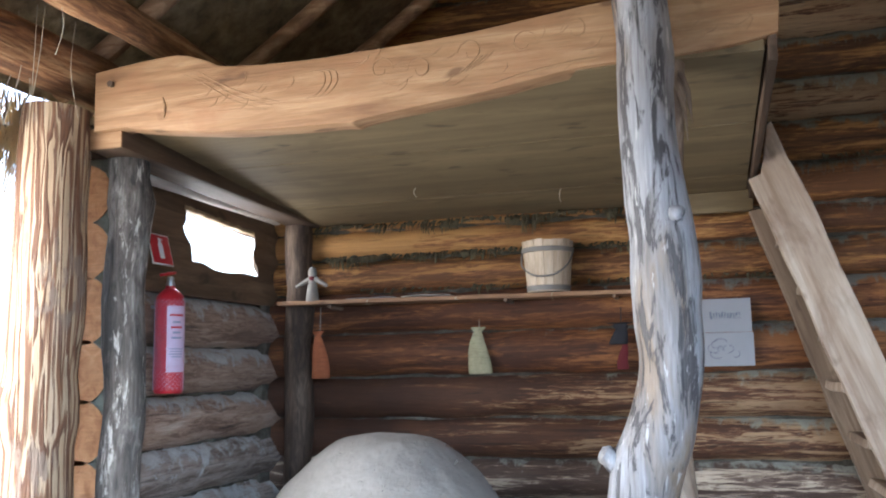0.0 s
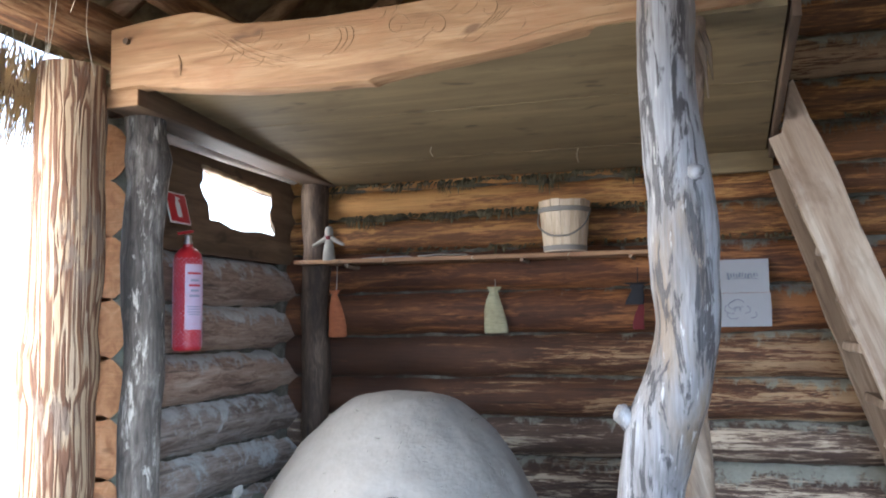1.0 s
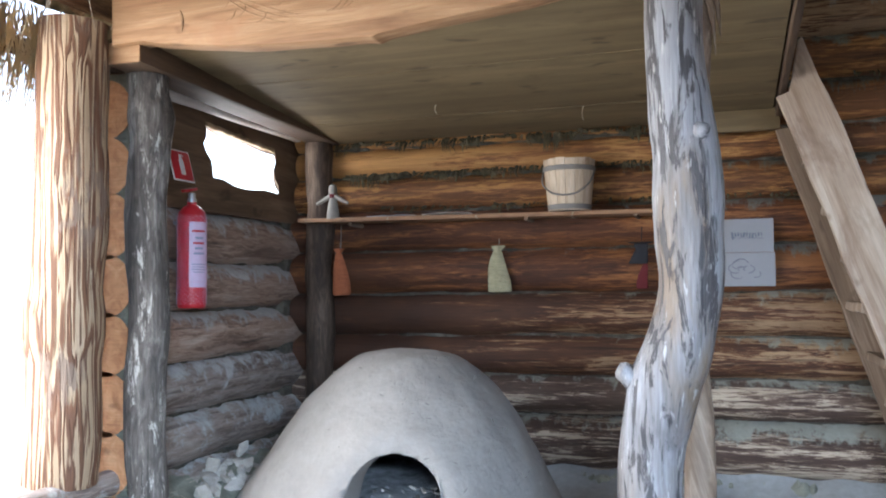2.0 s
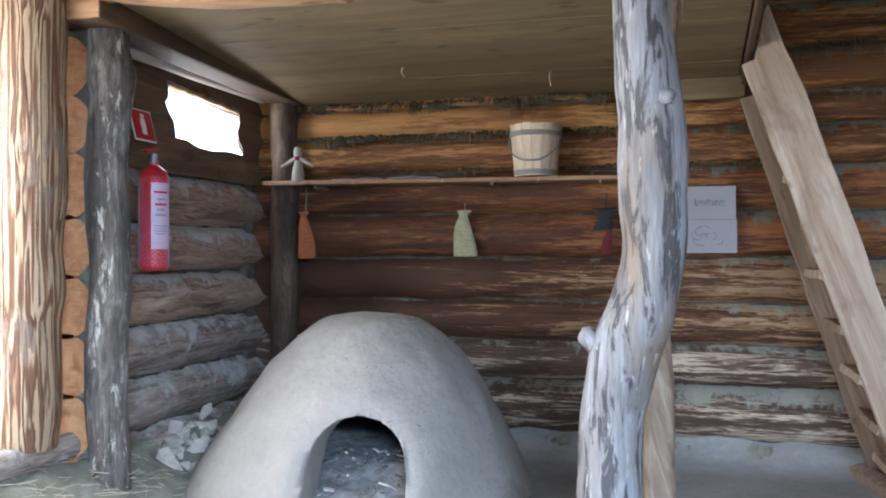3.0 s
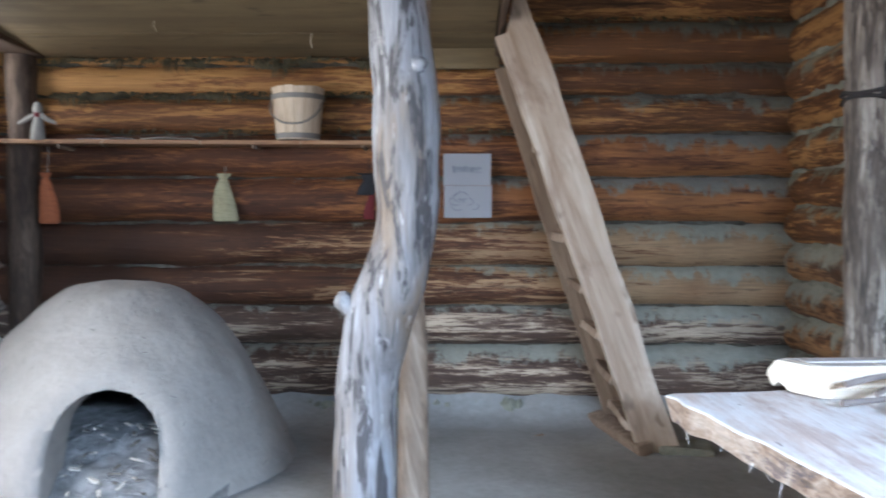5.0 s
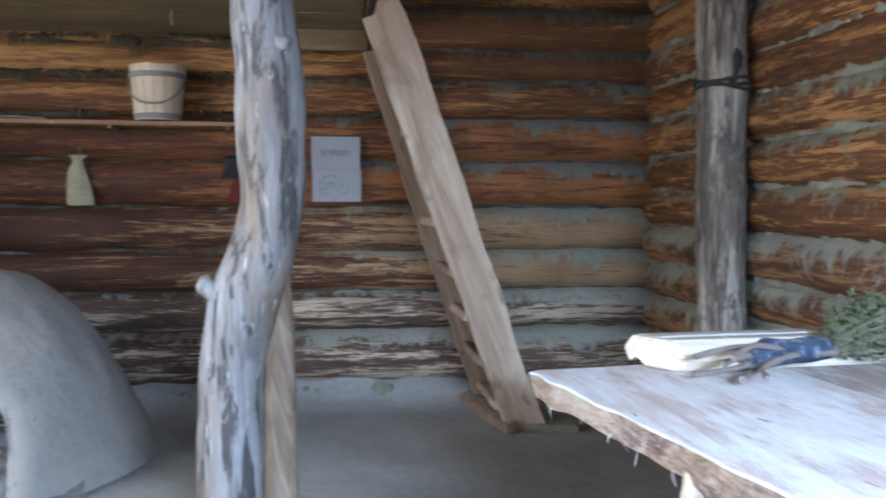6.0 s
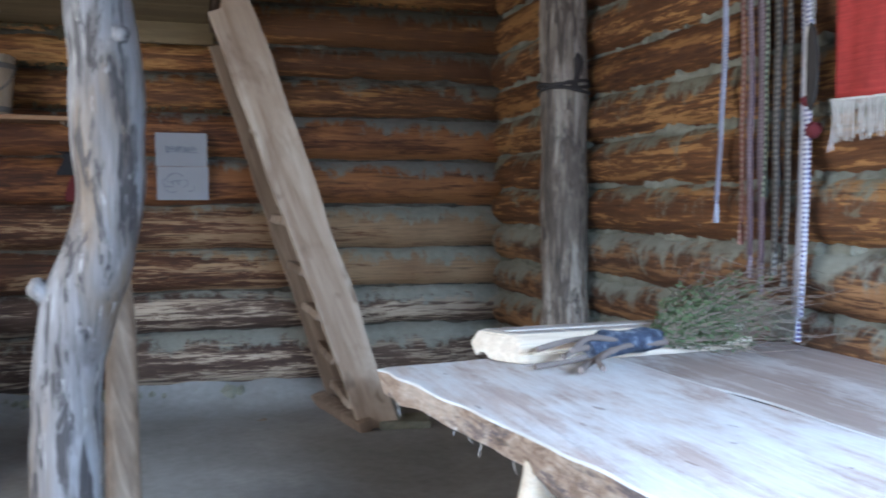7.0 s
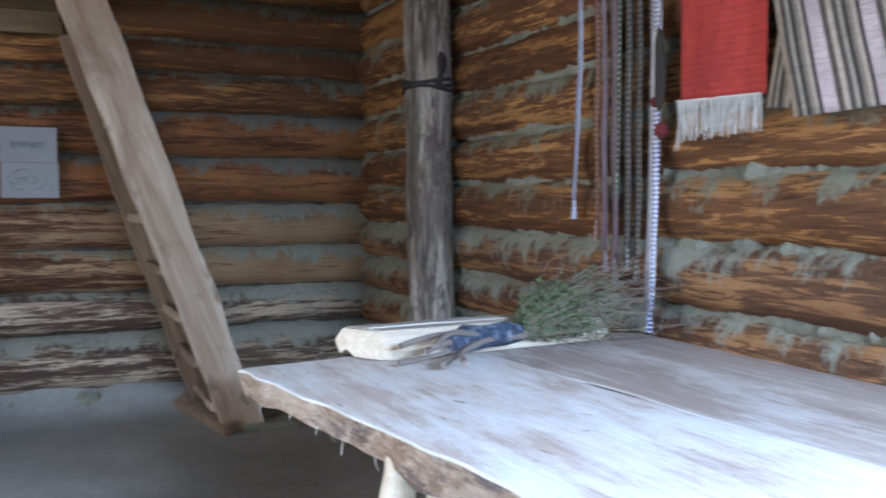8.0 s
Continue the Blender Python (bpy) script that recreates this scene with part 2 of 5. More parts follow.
M = {}
# on back wall logs drift and pale paint lit and shaded ends
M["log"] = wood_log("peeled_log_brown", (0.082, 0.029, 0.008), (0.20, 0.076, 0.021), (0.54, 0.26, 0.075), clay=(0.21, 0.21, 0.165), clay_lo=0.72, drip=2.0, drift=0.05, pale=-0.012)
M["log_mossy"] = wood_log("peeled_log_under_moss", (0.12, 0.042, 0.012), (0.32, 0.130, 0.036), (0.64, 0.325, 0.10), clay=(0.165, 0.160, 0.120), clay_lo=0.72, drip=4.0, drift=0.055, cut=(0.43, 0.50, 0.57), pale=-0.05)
M["log_warm"] = wood_log("peeled_log_warm", (0.100, 0.037, 0.011), (0.205, 0.084, 0.026), (0.55, 0.275, 0.088), cut=(0.42, 0.52, 0.55), clay=(0.33, 0.325, 0.235), clay_lo=0.585, drip=1.8, top=1.3)
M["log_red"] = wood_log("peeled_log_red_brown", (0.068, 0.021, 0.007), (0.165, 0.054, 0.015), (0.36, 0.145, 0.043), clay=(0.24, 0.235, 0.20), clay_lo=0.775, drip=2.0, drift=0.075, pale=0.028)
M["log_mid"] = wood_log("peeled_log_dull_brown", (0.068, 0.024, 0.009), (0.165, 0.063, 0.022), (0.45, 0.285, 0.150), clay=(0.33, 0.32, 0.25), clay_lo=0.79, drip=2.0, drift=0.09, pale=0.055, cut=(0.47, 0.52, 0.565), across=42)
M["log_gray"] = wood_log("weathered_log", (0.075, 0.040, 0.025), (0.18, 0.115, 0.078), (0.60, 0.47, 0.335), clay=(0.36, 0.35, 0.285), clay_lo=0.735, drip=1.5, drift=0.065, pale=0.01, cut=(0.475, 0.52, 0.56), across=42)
M["log_daubed"] = wood_log("red_brown_log_under_clay", (0.080, 0.035, 0.015), (0.170, 0.076, 0.032), (0.46, 0.24, 0.100), clay=(0.40, 0.395, 0.315), clay_lo=0.575, drip=1.8, top=1.4, drift=-0.02, cut=(0.43, 0.52, 0.56))
M["log_side"] = wood_log("side_wall_log", (0.22, 0.155, 0.120), (0.46, 0.36, 0.295), (0.64, 0.55, 0.48), clay=(0.72, 0.71, 0.68), clay_lo=0.555, top=0.6, cut=(0.42, 0.51, 0.62), across=20)
M["log_side_brown"] = wood_log("side_wall_brown_log", (0.22, 0.130, 0.088), (0.45, 0.30, 0.215), (0.62, 0.47, 0.36), clay=(0.62, 0.59, 0.54), clay_lo=0.62, top=1.8, cut=(0.42, 0.51, 0.60), across=20)
M["plate"] = wood_log("warm_plate_log", (0.16, 0.066, 0.026), (0.38, 0.175, 0.070), (0.62, 0.37, 0.18), clay_lo=9.0, top=0, cut=(0.43, 0.50, 0.58))
M["log_end"] = plank_wood("sawn_log_end", (0.42, 0.17, 0.065), (0.60, 0.28, 0.12), (0.70, 0.37, 0.18), axis=0, across=12, along=12)
M["bark_post"] = bark_stripes("bark_striped_post")
M["dark_post"] = wood_log("dark_weathered_post", (0.050, 0.043, 0.038), (0.155, 0.132, 0.112), (0.46, 0.42, 0.375), clay_lo=9.0, top=0, axis=2, cut=(0.42, 0.52, 0.64), across=14, along=2.6, mottle=(0.58, 0.54, 0.48), spot=0.56)
M["pale_post"] = driftwood("silvery_driftwood_post")
M["wall_post"] = wood_log("grey_wall_post", (0.055, 0.040, 0.030), (0.22, 0.170, 0.128), (0.52, 0.45, 0.37), clay_lo=9.0, top=0, axis=2, cut=(0.43, 0.49, 0.57), across=20, along=1.6, mottle=(0.06, 0.045, 0.035))
M["corner_post"] = wood_log("brown_corner_post", (0.058, 0.034, 0.020), (0.125, 0.078, 0.050), (0.24, 0.165, 0.112), clay_lo=9.0, top=0, axis=2, across=14)
M["beam"] = plank_wood("carved_beam_wood", (0.215, 0.105, 0.044), (0.325, 0.178, 0.081), (0.42, 0.255, 0.130), axis=0, across=15, along=1.6, bump=0.8, blotch=(0.285, 0.135, 0.060), lo=0.54)
M["groove"] = plank_wood("groove_shade", (0.24, 0.128, 0.056), (0.29, 0.163, 0.074), (0.34, 0.195, 0.092), axis=0)
M["loft"] = plank_wood("loft_board_underside", (0.133, 0.092, 0.042), (0.181, 0.127, 0.060), (0.232, 0.167, 0.081), axis=0, across=7, along=0.5, bump=0.2, blotch=(0.120, 0.081, 0.036), lo=0.54)
M["joist"] = plank_wood("dark_joist", (0.048, 0.027, 0.015), (0.080, 0.046, 0.025), (0.125, 0.075, 0.042), axis=1, across=14)
# pale wood; reflected window light is also put into its colour
M["pale_pole"] = plank_wood("pale_smooth_pole", (0.50, 0.45, 0.40), (0.62, 0.57, 0.52), (0.72, 0.68, 0.63), axis=1, across=14)
M["ladder"] = plank_wood("pale_ladder_board", (0.25, 0.168, 0.108), (0.385, 0.285, 0.205), (0.51, 0.41, 0.315), axis=2, across=9, along=0.8, blotch=(0.175, 0.108, 0.066), lo=0.54, lean=19.4)
M["ladder_old"] = plank_wood("brown_ladder_wood", (0.15, 0.098, 0.062), (0.235, 0.163, 0.110), (0.35, 0.26, 0.185), axis=2, lean=18.5)
M["shelf"] = plank_wood("shelf_board", (0.19, 0.095, 0.045), (0.29, 0.155, 0.078), (0.40, 0.23, 0.12), axis=0, blotch=(0.50, 0.42, 0.34), lo=0.62)
M["table"] = table_top("worn_table_plank", (0.46, 0.345, 0.29), (0.64, 0.54, 0.48), (0.78, 0.775, 0.765), 0.462, 0.62)
M["table_far"] = table_top("dull_table_plank", (0.33, 0.25, 0.21), (0.45, 0.37, 0.325), (0.68, 0.655, 0.635), 0.54, 0.60)
M["arris"] = plank_wood("whitish_worn_arris", (0.66, 0.62, 0.57), (0.78, 0.76, 0.72), (0.86, 0.85, 0.83), axis=1, rough=0.4, across=14)
M["table_edge"] = wood_log("table_bark_edge", (0.27, 0.185, 0.13), (0.46, 0.345, 0.26), (0.62, 0.52, 0.43), clay_lo=9.0, top=0, axis=1, across=11, along=5, mottle=(0.115, 0.092, 0.098), spot=0.53)
M["fresh"] = plank_wood("fresh_split_wood", (0.62, 0.50, 0.37), (0.74, 0.64, 0.50), (0.80, 0.72, 0.60), axis=0, across=20)
M["worn_top"] = plank_wood("grey_worn_plank", (0.36, 0.31, 0.26), (0.46, 0.41, 0.36), (0.55, 0.50, 0.45), axis=0, across=20)
M["hewn"] = plank_wood("hewn_window_timber", (0.080, 0.046, 0.024), (0.145, 0.086, 0.046), (0.22, 0.137, 0.076), axis=1, across=9)
M["clay"] = earth("oven_clay", (0.225, 0.20, 0.178), (0.265, 0.238, 0.212), (0.305, 0.276, 0.246), 1.9, 0.95, 0.9, 0.018, fine=0.28)
M["clay_dark"] = earth("dark_clay_bits", (0.10, 0.085, 0.07), (0.15, 0.13, 0.11), (0.20, 0.175, 0.15), 8)
# soot of the oven chamber; also the painted shade of the table seam
M["soot_and_seam"] = earth("soot_and_seam_shade", (0.020, 0.018, 0.016), (0.035, 0.031, 0.028), (0.055, 0.050, 0.045), 5)
M["ash"] = earth("wood_ash", (0.11, 0.107, 0.104), (0.24, 0.235, 0.23), (0.40, 0.39, 0.38), 9, 1.0, 0.9, 0.03, specks=(0.62, 0.60, 0.57))
M["floor"] = earth("trodden_clay_floor", (0.23, 0.225, 0.21), (0.285, 0.275, 0.26), (0.345, 0.335, 0.315), 1.6, 0.9, 0.35, 0.012)
M["daub"] = earth("grey_daub", (0.19, 0.186, 0.140), (0.285, 0.276, 0.212), (0.37, 0.36, 0.28), 7, 1.0, 0.9, 0.03)
M["moss"] = earth("moss_and_clay_caulk", (0.06, 0.05, 0.035), (0.11, 0.095, 0.07), (0.20, 0.18, 0.14), 9, 1.0, 0.9, 0.03)
M["moss_dry"] = earth("dry_moss", (0.060, 0.048, 0.026), (0.115, 0.095, 0.050), (0.19, 0.155, 0.085), 12, 1.0, 0.9, 0.02)
M["rafter"] = plank_wood("barky_rafter_pole", (0.18, 0.095, 0.046), (0.34, 0.19, 0.098), (0.54, 0.345, 0.195), axis=0, across=16, along=2)
M["stone"] = earth("pale_rubble", (0.42, 0.36, 0.29), (0.56, 0.50, 0.42), (0.68, 0.62, 0.53), 6, 0.95, 0.5, 0.012)
M["thatch"] = earth("reed_thatch", (0.20, 0.150, 0.085), (0.38, 0.285, 0.160), (0.54, 0.415, 0.245), 9, 1.0, 1.0, 0.05)
M["reed"] = plain("bright_reed", (0.68, 0.56, 0.36), 0.7)
reed_nodes, reed_links = M["reed"].node_tree.nodes, M["reed"].node_tree.links
glow_through = reed_nodes.new("ShaderNodeBsdfTranslucent")
glow_through.inputs["Color"].default_value = (0.72, 0.58, 0.36, 1)
reed_mix = reed_nodes.new("ShaderNodeMixShader")
reed_links.new(reed_nodes["Principled BSDF"].outputs[0], reed_mix.inputs[1])
reed_links.new(glow_through.outputs[0], reed_mix.inputs[2])
reed_links.new(reed_mix.outputs[0], reed_nodes["Material Output"].inputs["Surface"])
M["straw"] = plain("straw", (0.50, 0.44, 0.33), 0.8)
M["ground"] = earth("outdoor_ground", (0.30, 0.26, 0.18), (0.38, 0.33, 0.23), (0.46, 0.40, 0.29), 0.8)
M["red"] = plain("red_enamel", (0.50, 0.020, 0.030), 0.28, vary=0.15)
M["white"] = plain("white_print", (0.78, 0.77, 0.76), 0.5, vary=0.1)
M["ink"] = plain("grey_ink", (0.30, 0.31, 0.40), 0.8, vary=0.2)
M["pencil"] = plain("faint_pencil", (0.155, 0.155, 0.19), 0.9, vary=0.3)
M["metal"] = plain("dull_metal", (0.45, 0.45, 0.46), 0.4, 0.9)
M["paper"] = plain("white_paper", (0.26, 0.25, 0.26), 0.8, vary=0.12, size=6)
M["bucket"] = plank_wood("pale_bucket_stave", (0.50, 0.37, 0.24), (0.60, 0.47, 0.33), (0.66, 0.54, 0.41), axis=2, rough=0.6)
M["hoop"] = plain("grey_hoop", (0.20, 0.18, 0.16), 0.6)
M["cloth_pale"] = weave("pale_yellow_linen", [(0, (0.39, 0.35, 0.21)), (0.5, (0.36, 0.32, 0.19))], 0, 90)
M["cloth_rust"] = weave("rust_orange_cloth", [(0, (0.42, 0.13, 0.05)), (0.5, (0.38, 0.115, 0.045))], 0, 90)
M["cloth_black"] = plain("black_wool", (0.020, 0.019, 0.022), 0.95)
M["cloth_red"] = plain("dark_red_wool", (0.11, 0.013, 0.016), 0.95)
M["cloth_white"] = plain("white_linen", (0.27, 0.245, 0.21), 0.9)
M["rug_red"] = weave("red_woven_rug", [(0, (0.50, 0.052, 0.042)), (0.35, (0.47, 0.047, 0.039)), (0.6, (0.52, 0.058, 0.046))], 1, 46, 1, 260, "UV")
M["fringe"] = plain("white_fringe_yarn", (0.66, 0.63, 0.58), 0.9)
M["rug_stripe"] = weave("striped_woven_rug", [(0.0, (0.46, 0.38, 0.30)), (0.10, (0.085, 0.066, 0.056)), (0.20, (0.36, 0.32, 0.25)), (0.27, (0.050, 0.040, 0.037)), (0.36, (0.23, 0.19, 0.155)), (0.44, (0.44, 0.37, 0.29)), (0.52, (0.060, 0.048, 0.050)), (0.60, (0.56, 0.45, 0.44)), (0.88, (0.095, 0.076, 0.064))], 0, 6.2, 1, 260, "UV")
M["band_blue"] = check_band("blue_white_band", (0.44, 0.45, 0.51), (0.22, 0.23, 0.37), 0.012, 0.03, (0.32, 0.33, 0.43))
M["band_red"] = check_band("red_brown_band", (0.22, 0.098, 0.078), (0.33, 0.22, 0.175), 0.022, 0.03, (0.17, 0.085, 0.075))
M["band_plum"] = check_band("plum_band", (0.185, 0.135, 0.155), (0.27, 0.215, 0.235), 0.014, 0.04, (0.12, 0.080, 0.10), 2)
M["band_green"] = check_band("dark_green_band", (0.060, 0.068, 0.050), (0.36, 0.39, 0.29), 0.022, 0.02, (0.06, 0.065, 0.048))
M["band_dark"] = check_band("dark_brown_band", (0.070, 0.060, 0.054), (0.215, 0.195, 0.170), 0.021, 0.035, (0.040, 0.034, 0.034), 2)
M["band_white"] = check_band("white_violet_band", (0.61, 0.60, 0.64), (0.085, 0.070, 0.20), 0.0165, 0.05, (0.50, 0.49, 0.55), 2)
M["twig"] = plain("dry_twig", (0.20, 0.148, 0.115), 0.85)
M["stick"] = plain("dark_handle_stick", (0.185, 0.148, 0.128), 0.85)
M["leaf"] = plain("dried_green_leaf", (0.095, 0.135, 0.055), 0.8, vary=0.5)
M["wrap"] = earth("blue_grey_wrapping", (0.014, 0.018, 0.030), (0.050, 0.068, 0.115), (0.30, 0.34, 0.39), 26, 0.9, 0.6, 0.01)
M["rope"] = plain("dark_tar_rope", (0.035, 0.028, 0.024), 0.9)

# ---- mesh helpers ----


def link_mesh(name, bm, material, smooth=True):
    me = bpy.data.meshes.new(name)
    bmesh.ops.recalc_face_normals(bm, faces=bm.faces[:])
    bm.to_mesh(me)
    bm.free()
    for mm in material if isinstance(material, (list, tuple)) else [material]:
        me.materials.append(mm)
    if smooth:
        for f in me.polygons:
            f.use_smooth = True
        me.set_sharp_from_angle(angle=radians(38))
    return new(name, me)


def part(name, bm, material, parent=None, label="", m=None, smooth=True):
    """One mesh object under a thing or a part; m places it in the thing's own space."""
    ob = link_mesh(name, bm, material, smooth)
    if m is not None:
        ob.matrix_basis = m
    if parent is not None:
        ob.parent = parent
    if label:
        tagged(ob, label)
    return ob


def empty(name, m=None):
    ob = new(name)
    if m is not None:
        ob.matrix_basis = m
    return ob


def tube(path, radii, sides=14, wob=0.0, seed=0.0, freq=3.0, caps=True, squash=1.0):
    """A round bar along a path of points, one radius at each, with an uneven skin."""
    bm = bmesh.new()
    path = [Vector(p) for p in path]
    rings = []
    ref = Vector((0, 0, 1))
    if abs((path[-1] - path[0]).normalized().z) > 0.8:
        ref = Vector((0, 1, 0))
    for i, p in enumerate(path):
        d = (path[min(i + 1, len(path) - 1)] - path[max(i - 1, 0)]).normalized()
        u = d.cross(ref).normalized()
        v = u.cross(d)
        ring = []
        for k in range(sides):
            a = 2 * math.pi * k / sides
            o = u * math.cos(a) + v * math.sin(a) * squash
            r = radii[i]
            q = p + o * r
            if wob:
                r *= 1 + wob * noise.noise(Vector((q.x * freq + seed, q.y * freq, q.z * freq)))
                q = p + o * r
            ring.append(bm.verts.new(q))
        rings.append(ring)
    for a, b in zip(rings, rings[1:]):
        for k in range(sides):
            bm.faces.new((a[k], a[(k + 1) % sides], b[(k + 1) % sides], b[k]))
    if caps:
        bm.faces.new(rings[0])
        bm.faces.new(rings[-1])
    return bm


def spline(points, steps):
    """Smooth points through control rows (any length), Catmull-Rom."""
    pts = [Vector(p) for p in points]
    out = []
    for i in range(len(pts) - 1):
        p0, p1, p2, p3 = pts[max(i - 1, 0)], pts[i], pts[i + 1], pts[min(i + 2, len(pts) - 1)]
        for k in range(steps):
            t = k / steps
            out.append(0.5 * ((2 * p1) + (p2 - p0) * t + (2 * p0 - 5 * p1 + 4 * p2 - p3) * t * t + (3 * p1 - p0 - 3 * p2 + p3) * t ** 3))
    out.append(pts[-1])
    return out


def box(sx, sy, sz, bevel=0.006, wob=0.0, seed=0.0, cuts=0):
    bm = bmesh.new()
    bmesh.ops.create_cube(bm, size=1)
    bmesh.ops.scale(bm, vec=(sx, sy, sz), verts=bm.verts[:])
    if bevel:
        bmesh.ops.bevel(bm, geom=bm.edges[:], offset=bevel, segments=2, affect="EDGES", profile=0.6)
    if cuts:
        bmesh.ops.subdivide_edges(bm, edges=[e for e in bm.edges if e.calc_length() > 0.12], cuts=cuts, use_grid_fill=True)
    if wob:
        for v in bm.verts:
            v.co += noise.noise_vector(v.co * 4 + Vector((seed, seed * 2, 0))) * wob
    return bm


def slab(outline, depth, axis="y", bevel=0.006, wob=0.0, seed=0.0):
    """A board cut to an outline of (a, b) pairs and given a thickness."""
    bm = bmesh.new()
    lo, hi = [], []
    for a, b in outline:
        if axis == "y":
            lo.append(bm.verts.new((a, -depth / 2, b)))
            hi.append(bm.verts.new((a, depth / 2, b)))
        elif axis == "z":
            lo.append(bm.verts.new((a, b, -depth / 2)))
            hi.append(bm.verts.new((a, b, depth / 2)))
        else:
            lo.append(bm.verts.new((-depth / 2, a, b)))
            hi.append(bm.verts.new((depth / 2, a, b)))
    bm.faces.new(lo)
    bm.faces.new(hi[::-1])
    n = len(lo)
    for k in range(n):
        bm.faces.new((lo[k], lo[(k + 1) % n], hi[(k + 1) % n], hi[k]))
    bmesh.ops.recalc_face_normals(bm, faces=bm.faces[:])
    if bevel:
        bmesh.ops.bevel(bm, geom=[e for e in bm.edges if abs((e.verts[0].co - e.verts[1].co)["xyz".index(axis)]) < 1e-6], offset=bevel, segments=2, affect="EDGES", profile=0.6)
    if wob:
        for v in bm.verts:
            v.co += noise.noise_vector(v.co * 5 + Vector((seed, 0, seed))) * wob
    return bm


def edge_line(a, b, n, amp, seed, freq=5.0):
    """Points of an uneven edge from a to b."""
    a, b = Vector((*a, 0)), Vector((*b, 0))
    side = (b - a).normalized().cross(Vector((0, 0, 1)))
    out = []
    for k in range(n):
        p = a.lerp(b, k / (n - 1))
        q = p + side * amp * noise.noise(Vector((p.x * freq + seed, p.y * freq, seed)))
        out.append((q.x, q.y))
    return out


def lathe(profile, sides=40):
    """A turned body from (radius, height) pairs."""
    bm = bmesh.new()
    rings = [[bm.verts.new((r * math.cos(2 * math.pi * k / sides), r * math.sin(2 * math.pi * k / sides), z)) for k in range(sides)] for r, z in profile]
    for a, b in zip(rings, rings[1:]):
        for k in range(sides):
            bm.faces.new((a[k], a[(k + 1) % sides], b[(k + 1) % sides], b[k]))
    for ring, (r, z) in ((rings[0], profile[0]), (rings[-1], profile[-1])):
        if r > 1e-4:
            bm.faces.new(ring)
    bmesh.ops.remove_doubles(bm, verts=bm.verts[:], dist=1e-5)
    return bm


def join(a, b):
    me = bpy.data.meshes.new("tmp")
    b.to_mesh(me)
    b.free()
    a.from_mesh(me)
    bpy.data.meshes.remove(me)
    return a


def log_bm(length, r, seed, sides=18, wob=0.10):
    n = max(8, int(length / 0.11))
    path = [(-length / 2 + length * k / n, 0.018 * noise.noise(Vector((seed, k * 0.16, 0))), 0.014 * noise.noise(Vector((0, seed, k * 0.16)))) for k in range(n + 1)]
    rad = [r * (1 + 0.05 * noise.noise(Vector((k * 0.2, 3, seed)))) for k in range(n + 1)]
    return tube(path, rad, sides, wob, seed, 5.0)


def chink_bm(length, seed, h=0.05, d=0.05, amp=0.6):
    """A ragged rope of clay and moss pressed into a joint between logs."""
    n = int(length / 0.016)
    path, rad = [], []
    for k in range(n + 1):
        x = -length / 2 + length * k / n
        path.append((x, 0.012 * noise.noise(Vector((x * 6, seed, 0))), 0.02 * noise.noise(Vector((x * 2.5, 0, seed)))))
        rad.append(max(0.006, h * (0.75 + amp * noise.noise(Vector((x * 7, seed, 4))) + 0.4 * noise.noise(Vector((x * 23, seed, 8))) + 0.3 * noise.noise(Vector((x * 60, seed, 2))))))
    return tube(path, rad, 12, 0.55, seed, 30.0)


# ---- ground, floor ----
WL, WR, WB, WF = -3.1, 2.2, 5.8, -1.2


def sheet(x0, x1, y0, y1, nx, ny, height):
    bm = bmesh.new()
    g = [[bm.verts.new((x0 + (x1 - x0) * i / nx, y0 + (y1 - y0) * j / ny, 0)) for i in range(nx + 1)] for j in range(ny + 1)]
    for row in g:
        for v in row:
            v.co.z = height(v.co.x, v.co.y)
    for j in range(ny):
        for i in range(nx):
            bm.faces.new((g[j][i], g[j][i + 1], g[j + 1][i + 1], g[j + 1][i]))
    return bm


tagged(part("ground", sheet(-400, 400, -400, 400, 8, 8, lambda x, y: -0.12), M["ground"]), "dry sunlit ground outside the log house", "ground", kind="structure")


def floor_z(x, y):
    z = 0.010 * noise.noise(Vector((x * 1.6, y * 1.6, 0))) + 0.004 * noise.noise(Vector((x * 7, y * 7, 2)))
    rise = max(0.0, 1 - (5.72 - y) / 0.32)
    rise = max(rise, max(0.0, 1 - (x - WL + 0.02) / 0.30) * 0.8)
    return z - 0.006 + 0.13 * rise ** 2 * (0.8 + 0.5 * noise.noise(Vector((x * 4, y * 4, 5))))


tagged(part("floor", sheet(WL - 0.1, WR + 0.1, WF, WB + 0.05, 130, 190, floor_z), M["floor"]), "grey trodden clay floor, slightly uneven", "floor", kind="structure")

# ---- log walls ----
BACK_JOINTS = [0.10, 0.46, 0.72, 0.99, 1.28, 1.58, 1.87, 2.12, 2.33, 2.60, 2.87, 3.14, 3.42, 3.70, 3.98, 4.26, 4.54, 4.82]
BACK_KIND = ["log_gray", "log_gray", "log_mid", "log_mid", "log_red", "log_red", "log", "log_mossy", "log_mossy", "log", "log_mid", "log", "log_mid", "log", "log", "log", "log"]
RIGHT_JOINTS = [0.0, 0.22, 0.45, 0.68, 0.90, 1.14, 1.38, 1.62, 1.86, 2.08, 2.33, 2.58, 2.80, 3.05]
RIGHT_KIND = ["log_gray", "log_daubed", "log_daubed", "log_daubed", "log_daubed", "log_warm", "log_warm", "log_warm", "log", "log_warm", "log", "log", "log"]
LEFT_JOINTS = [0.0, 0.28, 0.586, 0.89, 1.19, 1.49, 1.81]


def roof_z(x):
    return 2.97 + 0.70 * ((x - WL) if x < -0.45 else (-0.45 - WL) - (x + 0.45)) 


